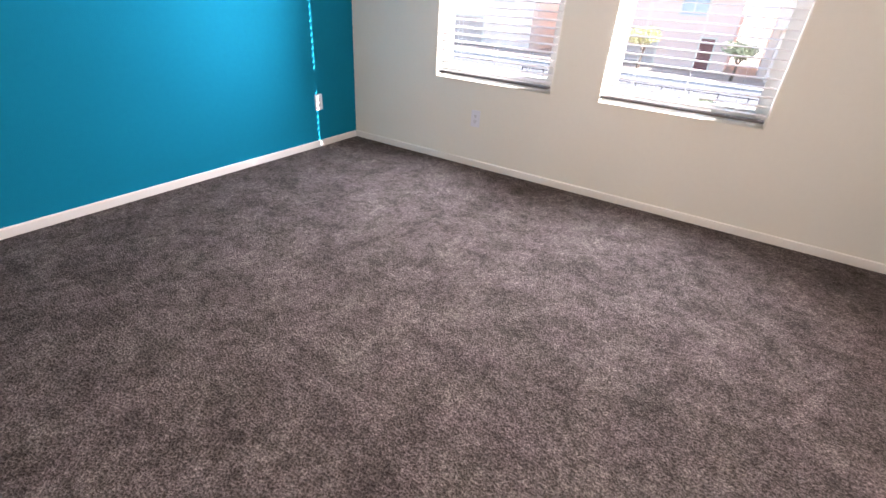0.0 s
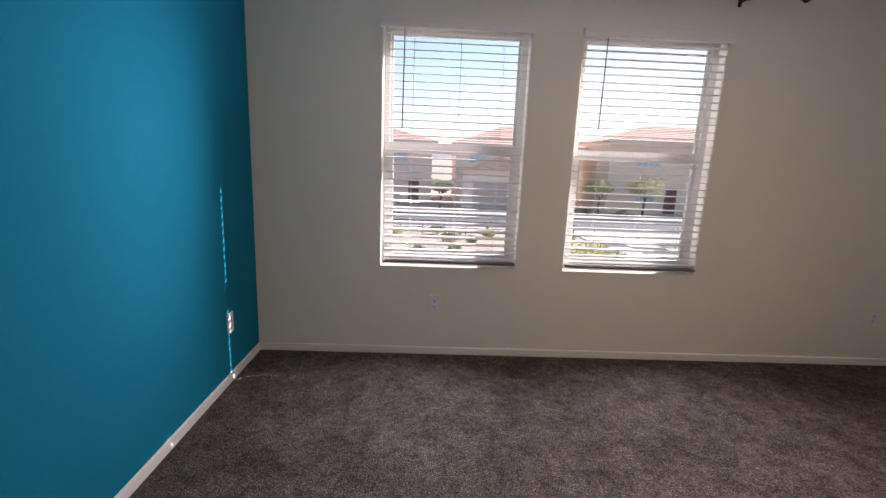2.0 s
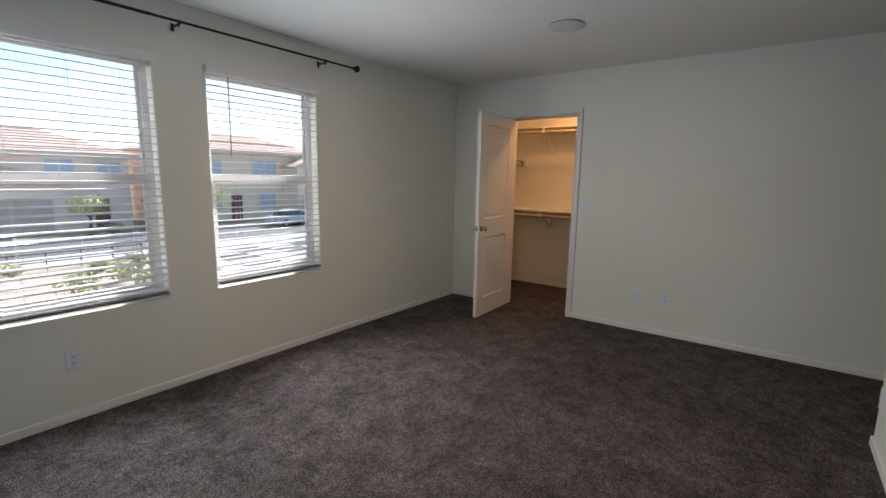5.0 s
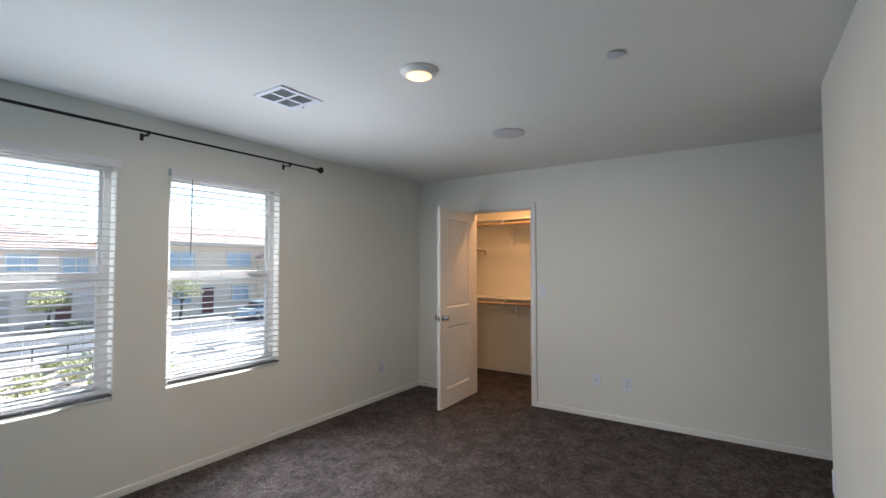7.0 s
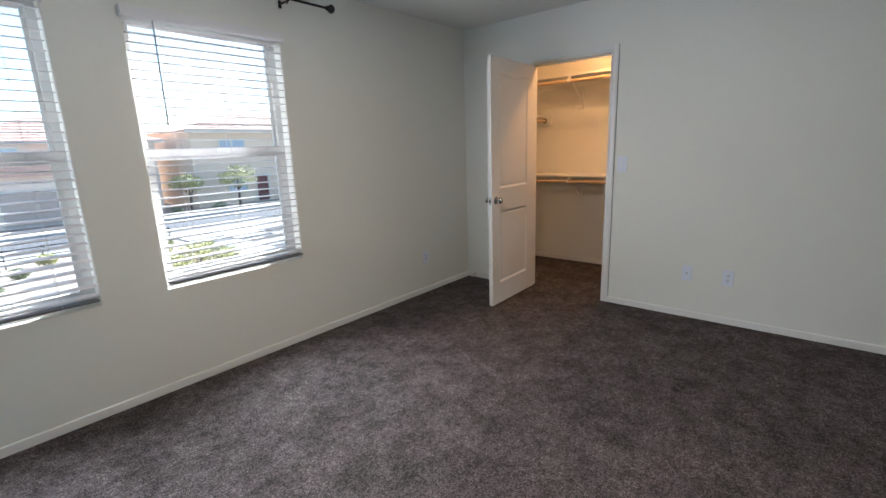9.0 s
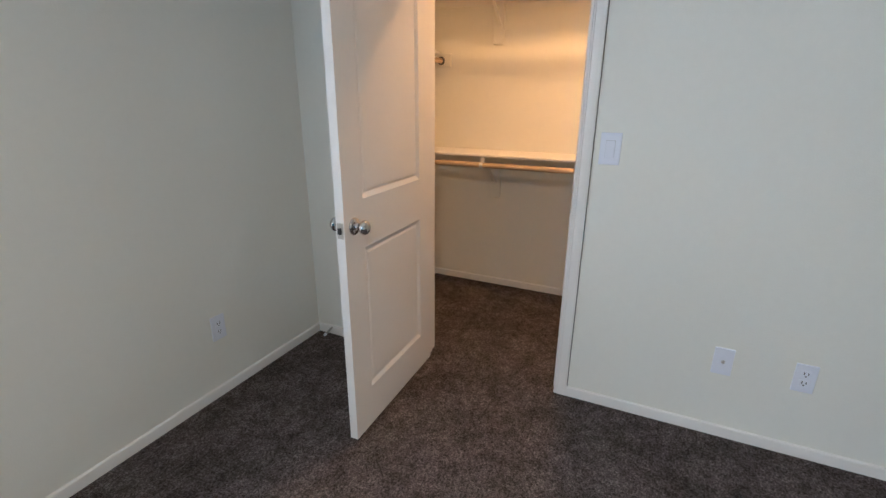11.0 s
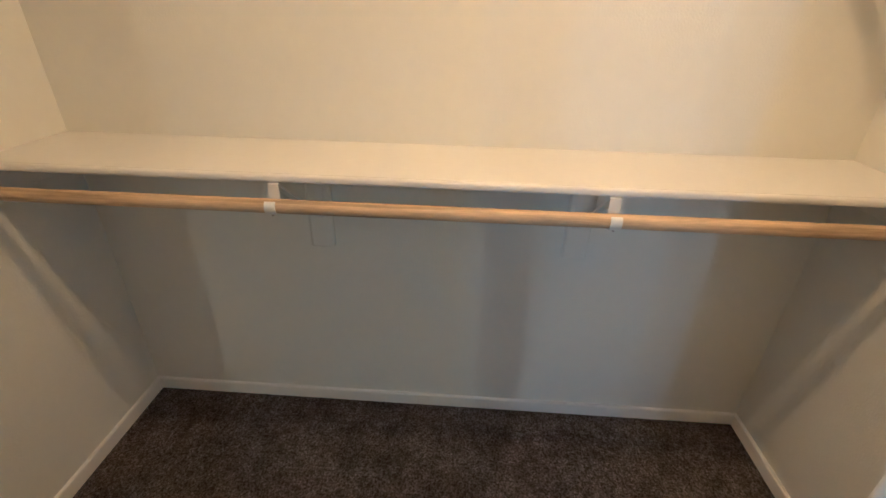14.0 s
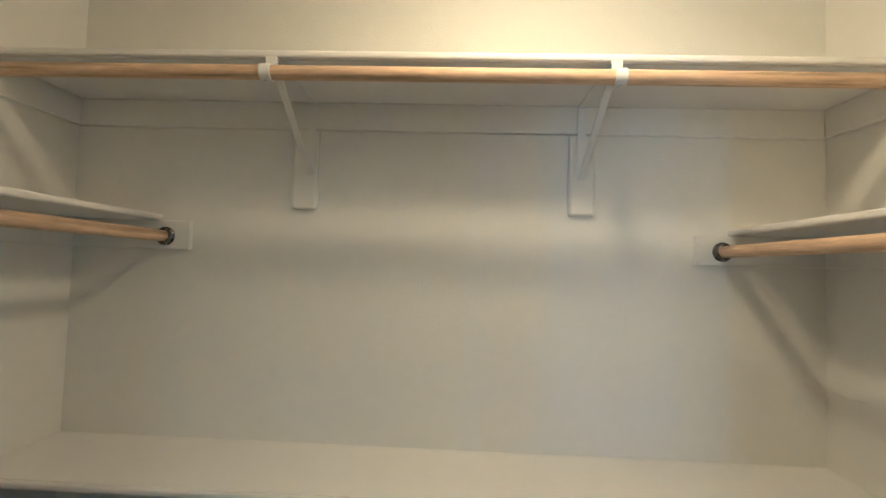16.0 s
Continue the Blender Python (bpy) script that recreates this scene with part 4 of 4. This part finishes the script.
def house(x0, x1, y0, depth, eave, ridge, wall, label, openings, gable=None):
    """A two-storey stucco house facing -y, with a hipped tile roof. openings: (kind, x0, x1, z0, z1) on the front."""
    h = thing("house", (x0 + x1) / 2, y0 + depth / 2, GROUND_Z, label, "house", "houses across the street")
    bm = bmesh.new()
    box(bm, x0, x1, y0, y0 + depth, GROUND_Z, eave)
    part("wall", bm, wall, h)
    o, y1 = 0.55, y0 + depth
    bm = bmesh.new()
    run = depth / 2 + o
    low = [bm.verts.new(p) for p in ((x0 - o, y0 - o, eave), (x1 + o, y0 - o, eave), (x1 + o, y1 + o, eave), (x0 - o, y1 + o, eave))]
    a, b = bm.verts.new((x0 - o + run, (y0 + y1) / 2, ridge)), bm.verts.new((x1 + o - run, (y0 + y1) / 2, ridge))
    bm.faces.new((low[0], low[1], b, a)), bm.faces.new((low[1], low[2], b)), bm.faces.new((low[2], low[3], a, b)), bm.faces.new((low[3], low[0], a)), bm.faces.new(low[::-1])
    roof = part("roof", bm, TILE, h, "terracotta tile hipped roof")
    rows = 9
    for k in range(rows):
        u0 = k / rows
        z, inset = eave + (ridge - eave) * u0, run * u0
        bm = bmesh.new()
        xa, xb, ya = x0 - o + inset, x1 + o - inset, y0 - o + inset
        xc, xd, yb = xa + run / rows, xb - run / rows, ya + run / rows
        z1 = eave + (ridge - eave) * (k + 1) / rows
        low4 = [bm.verts.new(p) for p in ((xa, ya - 0.03, z + 0.09), (xb, ya - 0.03, z + 0.09), (xd, yb, z1 + 0.03), (xc, yb, z1 + 0.03), (xa, ya - 0.03, z), (xb, ya - 0.03, z))]
        bm.faces.new(low4[:4]), bm.faces.new((low4[4], low4[5], low4[1], low4[0]))
        part("tile_course", bm, TILE, roof)
    bm = bmesh.new()
    box(bm, x0 - o, x1 + o, y0 - o - 0.03, y0 - o, eave - 0.18, eave + 0.04)
    part("fascia", bm, HOUSETRIM, h)
    if gable:
        gx0, gx1, gz, out = gable
        bm = bmesh.new()
        box(bm, gx0, gx1, y0 - out, y0, GROUND_Z, gz)
        part("wing_wall", bm, wall, h)
        bm = bmesh.new()
        mid, top = (gx0 + gx1) / 2, gz + (gx1 - gx0) * 0.22
        f = [bm.verts.new(p) for p in ((gx0 - 0.4, y0 - out - 0.5, gz), (gx1 + 0.4, y0 - out - 0.5, gz), (mid, y0 - out - 0.5, top))]
        g = [bm.verts.new(p) for p in ((gx0 - 0.4, y0 + 2, gz), (gx1 + 0.4, y0 + 2, gz), (mid, y0 + 2, top))]
        bm.faces.new(f), bm.faces.new(g[::-1])
        for i, j in ((0, 1), (1, 2), (2, 0)):
            bm.faces.new((f[i], f[j], g[j], g[i]))
        part("wing_roof", bm, TILE, h)
        bm = bmesh.new()
        for a, b in ((f_ := ((gx0 - 0.4, gz), (mid, top))), ((mid, top), (gx1 + 0.4, gz))):
            q = [bm.verts.new((p[0], y0 - out - 0.53, p[1] + dz)) for p, dz in ((a, -0.1), (b, -0.1), (b, 0.12), (a, 0.12))]
            bm.faces.new(q)
            r = [bm.verts.new((p[0], y0 - out - 0.45, p[1] + dz)) for p, dz in ((a, -0.1), (b, -0.1), (b, 0.12), (a, 0.12))]
            bm.faces.new(r[::-1])
            for i in range(4):
                bm.faces.new((q[i], q[(i + 1) % 4], r[(i + 1) % 4], r[i]))
        part("barge_board", bm, HOUSETRIM, h)
    for kind, a, b, z0, z1 in openings:
        y = y0
        if gable and gable[0] < (a + b) / 2 < gable[1]:
            y = y0 - gable[3]
        bm = bmesh.new()
        e = 0.14
        box(bm, a - e, a, y - 0.07, y + 0.02, z0 - e, z1 + e), box(bm, b, b + e, y - 0.07, y + 0.02, z0 - e, z1 + e)
        box(bm, a, b, y - 0.07, y + 0.02, z1, z1 + e), box(bm, a, b, y - 0.07, y + 0.02, z0 - e, z0)
        if kind == "window":
            box(bm, (a + b) / 2 - 0.05, (a + b) / 2 + 0.05, y - 0.06, y, z0, z1)
        opening = part("window" if kind == "window" else "door", bm, HOUSETRIM, h)
        bm = bmesh.new()
        box(bm, a, b, y - 0.03, y - 0.005, z0, z1)
        if kind == "garage":
            for k in range(1, 4):
                box(bm, a, b, y - 0.045, y - 0.02, z0 + (z1 - z0) * k / 4 - 0.03, z0 + (z1 - z0) * k / 4 + 0.03)
        part("pane" if kind == "window" else "leaf", bm, {"window": HOUSEGLASS, "door": REDDOOR, "garage": GARAGE}[kind], opening)
    return h


house(17.2, 33.0, 38.0, 10, 3.45, 5.25, STUCCO_A, "tan stucco two-storey house with a terracotta tile roof",
      [("window", 19.6, 21.8, 1.3, 2.6), ("window", 25.0, 27.4, 1.3, 2.65), ("window", 20.0, 21.6, -1.9, -0.5), ("door", 22.6, 23.7, -2.95, -0.6), ("window", 25.6, 27.2, -2.0, -0.6), ("garage", 28.4, 32.0, -2.95, -0.7)], (28.2, 33.4, 2.2, 2.5))
house(3.5, 15.2, 40.0, 10, 2.7, 4.75, STUCCO_B, "pale stucco two-storey house with a terracotta tile roof",
      [("window", 4.6, 6.4, 1.0, 2.2), ("window", 13.0, 14.6, 0.9, 2.1), ("window", 9.4, 11.0, 1.1, 2.2), ("door", 12.6, 13.6, -2.95, -0.7), ("garage", 5.0, 9.6, -2.95, -0.6)], (4.0, 10.4, 0.4, 2.0))
house(-12.5, 1.2, 41.0, 10, 2.8, 4.3, STUCCO_C, "rose stucco two-storey house with a terracotta tile roof",
      [("window", -11.0, -9.0, 0.9, 2.1), ("window", -3.0, -1.2, 0.9, 2.1), ("door", -1.0, 0.0, -2.95, -0.7), ("garage", -8.8, -4.2, -2.95, -0.6)])
house(-30.0, -15.0, 40.0, 10, 2.9, 4.4, STUCCO_B, "pale stucco two-storey house with a terracotta tile roof", [("window", -28, -26, 0.9, 2.1), ("window", -19, -17, 0.9, 2.1), ("garage", -24, -20, -2.95, -0.6)])
house(36.0, 50.0, 38.0, 10, 2.9, 4.5, STUCCO_B, "pale stucco two-storey house with a terracotta tile roof", [("window", 38, 40, 0.9, 2.1), ("window", 44, 46, 0.9, 2.1), ("garage", 40, 44, -2.95, -0.6)])
house(53.0, 68.0, 39.0, 10, 2.9, 4.6, STUCCO_C, "rose stucco two-storey house with a terracotta tile roof", [("window", 55, 57, 0.9, 2.1), ("window", 62, 64, 0.9, 2.1), ("garage", 57, 61, -2.95, -0.6)])

bm = bmesh.new()
ridge_pts, xs = [], [-2600 + 52 * k for k in range(101)]
for x in xs:
    ridge_pts.append(30 + 75 * max(0, noise.noise(Vector((x * 0.0016, 3.1, 0))) + 0.25) + 14 * noise.noise(Vector((x * 0.012, 0.4, 0))))
for k in range(len(xs) - 1):
    a, b = xs[k], xs[k + 1]
    q = [bm.verts.new(p) for p in ((a, 2300, -6), (b, 2300, -6), (b, 2500, max(5, ridge_pts[k + 1])), (a, 2500, max(5, ridge_pts[k])))]
    bm.faces.new(q)
bmesh.ops.remove_doubles(bm, verts=bm.verts[:], dist=0.1)
structure("backdrop", bm, HILL, "distant hills with haze painted into their blue colour", "hills", smooth=True)


def leaf_cloud(bm, centre, radius, count, size, rng, flat=0.8):
    for _ in range(count):
        d = Vector((rng.gauss(0, 1), rng.gauss(0, 1), rng.gauss(0, 1))).normalized() * radius * rng.uniform(0.35, 1.0) ** 0.6
        d.z *= flat
        c = Vector(centre) + d
        u = Vector((rng.gauss(0, 1), rng.gauss(0, 1), rng.gauss(0, 1))).normalized()
        v = u.orthogonal().normalized()
        s = size * rng.uniform(0.6, 1.4)
        bm.faces.new([bm.verts.new(c + u * s), bm.verts.new(c + v * s * 0.5), bm.verts.new(c - u * s), bm.verts.new(c - v * s * 0.5)])


def tree(x, y, height, leaf, label, seed):
    rng = random.Random(seed)
    t = thing("tree", x, y, GROUND_Z, label, "tree", "street trees")
    bm = bmesh.new()
    fork = GROUND_Z + height * 0.38
    rod(bm, (x, y, GROUND_Z - 0.05), (x + 0.08, y, fork), 0.13, 0.08, 9)
    tips = []
    for k in range(6):
        a = k * 1.05 + rng.uniform(-0.3, 0.3)
        tip = (x + math.cos(a) * height * 0.22, y + math.sin(a) * height * 0.22, fork + height * rng.uniform(0.18, 0.42))
        rod(bm, (x + 0.08, y, fork - 0.05), tip, 0.05, 0.015, 7)
        tips.append(tip)
    part("trunk", bm, BARK, t, smooth=True)
    bm = bmesh.new()
    for tip in tips:
        leaf_cloud(bm, tip, height * rng.uniform(0.16, 0.24), 260, 0.085, rng)
    leaf_cloud(bm, (x, y, fork + height * 0.32), height * 0.22, 320, 0.085, rng)
    part("crown", bm, leaf, t)


def shrub(x, y, r, leaf, label, seed):
    rng = random.Random(seed)
    t = thing("shrub", x, y, GROUND_Z, label, "shrub", "desert shrubs")
    bm = bmesh.new()
    for k in range(5):
        a = k * 1.26
        rod(bm, (x, y, GROUND_Z - 0.02), (x + math.cos(a) * r * 0.5, y + math.sin(a) * r * 0.5, GROUND_Z + r * 0.8), 0.02, 0.008, 6)
    part("stems", bm, BARK, t)
    bm = bmesh.new()
    for k in range(4):
        leaf_cloud(bm, (x + rng.uniform(-0.4, 0.4) * r, y + rng.uniform(-0.4, 0.4) * r, GROUND_Z + r * rng.uniform(0.5, 0.8)), r * 0.6, 130, 0.07, rng)
    part("leaves", bm, leaf, t)


for k, (x, y, h) in enumerate(((11.2, 36.3, 3.0), (15.8, 36.0, 3.4), (2.0, 36.4, 2.8), (19.4, 35.2, 4.0), (-4.5, 37.0, 3.2))):
    tree(x, y, h, LEAF_Y if k % 3 != 2 else LEAF_G, "small yellow-green street tree in front of the houses", 10 + k)
spots = random.Random(5)
for k in range(30):
    x = spots.uniform(-14, 22)
    y = spots.uniform(13.5, 22.8) if x < 9.5 else spots.choice((34.3, 34.9, 11.0))
    shrub(x, y, spots.uniform(0.35, 0.75), LEAF_Y if spots.random() < 0.5 else LEAF_G, "low dusty desert shrub on the gravel", 40 + k)

for k, (x, y, r) in enumerate(((7.2, 15.4, 0.8), (8.3, 16.3, 0.9), (9.1, 17.4, 0.75), (8.9, 15.2, 0.7), (6.8, 17.6, 0.85), (5.2, 16.2, 0.8))):
    shrub(x, y, r, LEAF_Y, "broad yellow-green desert shrub beside the paved court", 90 + k)

palm = thing("palm_tree", 47, 58, GROUND_Z, "tall slim palm tree behind the roofs", "tree")
bm = bmesh.new()
rod(bm, (47, 58, GROUND_Z - 0.1), (47.2, 58, 5.9), 0.22, 0.15, 10)
part("trunk", bm, BARK, palm, smooth=True)
for k in range(16):
    a, lift = k * 2.4, 0.9 - 0.1 * (k % 5)
    bm = bmesh.new()
    pts = [Vector((47.2 + math.cos(a) * d, 58 + math.sin(a) * d, 6.1 + lift * d - 0.6 * d * d)) for d in (0, 0.35, 0.7, 1.0, 1.2)]
    side = Vector((-math.sin(a), math.cos(a), 0))
    for p, q, w0, w1 in zip(pts, pts[1:], (0.08, 0.26, 0.3, 0.2), (0.26, 0.3, 0.2, 0.02)):
        for s in (-1, 1):
            bm.faces.new([bm.verts.new(p), bm.verts.new(q), bm.verts.new(q + side * s * w1 - Vector((0, 0, w1 * 0.5))), bm.verts.new(p + side * s * w0 - Vector((0, 0, w0 * 0.5)))])
    part("frond", bm, LEAF_G, palm)


def car(m, paint, label):
    """A parked saloon about 4.5 m long, along x, its wheels on z = 0."""
    c = placed("car", m, label, "car", "parked cars")
    bm = bmesh.new()
    body = [(-2.2, 0.28), (-2.25, 0.62), (-2.1, 0.86), (-1.3, 0.92), (0.95, 0.92), (1.9, 0.80), (2.2, 0.62), (2.22, 0.30)]
    for s in (-1, 1):
        bm.faces.new([bm.verts.new((x, s * 0.88, z)) for x, z in body][::s])
    bmesh.ops.bridge_loops(bm, edges=[e for e in bm.edges if len(e.link_faces) == 1])
    bmesh.ops.bevel(bm, geom=[e for e in bm.edges if abs(e.verts[0].co.y - e.verts[1].co.y) < 0.1], offset=0.07, segments=3, affect="EDGES", profile=0.5)
    part("body", bm, paint, c, smooth=True)
    for name, mat_, top, grow in (("glasshouse", CARGLASS, 1.36, 0.0), ("roof_panel", paint, 1.42, 0.0)):
        bm = bmesh.new()
        cab = [(-1.55, 0.90), (-0.95, 1.36), (0.25, 1.36), (0.98, 0.90)] if name == "glasshouse" else [(-0.98, 1.34), (-0.85, 1.42), (0.12, 1.42), (0.28, 1.34)]
        for s in (-1, 1):
            bm.faces.new([bm.verts.new((x, s * (0.80 if z < 1 else 0.64), z)) for x, z in cab][::s])
        bmesh.ops.bridge_loops(bm, edges=[e for e in bm.edges if len(e.link_faces) == 1])
        part(name, bm, mat_, c)
    for x in (-1.35, 1.38):
        for s in (-1, 1):
            wheel = part("tyre", turned([(0.20, -0.10), (0.31, -0.10), (0.33, -0.06), (0.33, 0.06), (0.31, 0.10), (0.20, 0.10)], pose(x, s * 0.80, 0.33, 90, 0, 0)), TYRE, c, smooth=True)
            part("rim", turned([(0.20, -0.105), (0.17, -0.09), (0.05, -0.11), (0.05, 0.11), (0.17, 0.09), (0.20, 0.105)], pose(x, s * 0.80, 0.33, 90, 0, 0)), STEEL, wheel, smooth=True)
    return c


car(pose(24.3, 31.0, GROUND_Z + 0.012, 0, 0, 4), CARPAINT, "pale blue saloon car parked at the kerb")

fence = thing("fence", 6, 22.6, GROUND_Z, "low dark metal post-and-rail fence", "fence")
for k in range(15):
    x = -8 + 1.25 * k
    part("post", rounded(0.006, x - 0.02, x + 0.02, 22.58, 22.62, GROUND_Z, GROUND_Z + 0.85, 1), BLACKMETAL, fence)
for z in (0.40, 0.78):
    part("rail", rounded(0.005, -8.03, 9.53, 22.58, 22.62, GROUND_Z + z, GROUND_Z + z + 0.04, 1), BLACKMETAL, fence)

# pale concrete pads laid in a chequer on the dark gravel
pad_mesh = None
for i in range(9):
    for j in range(7):
        if (i + j) % 2 and j % 3 != 0:
            continue
        if pad_mesh is None:
            bm = rounded(0.015, -0.86, 0.86, -0.80, 0.80, -0.02, 0.05, 1)
            pad_mesh = bpy.data.meshes.new("paver")
            bm.to_mesh(pad_mesh), bm.free()
            pad_mesh.materials.append(CONCRETE)
        p = new("paver", pad_mesh)
        p.parent = paver_bed
        p.matrix_basis = pose(11.0 + 1.78 * i, 12.9 + 1.66 * j, GROUND_Z + 0.02)
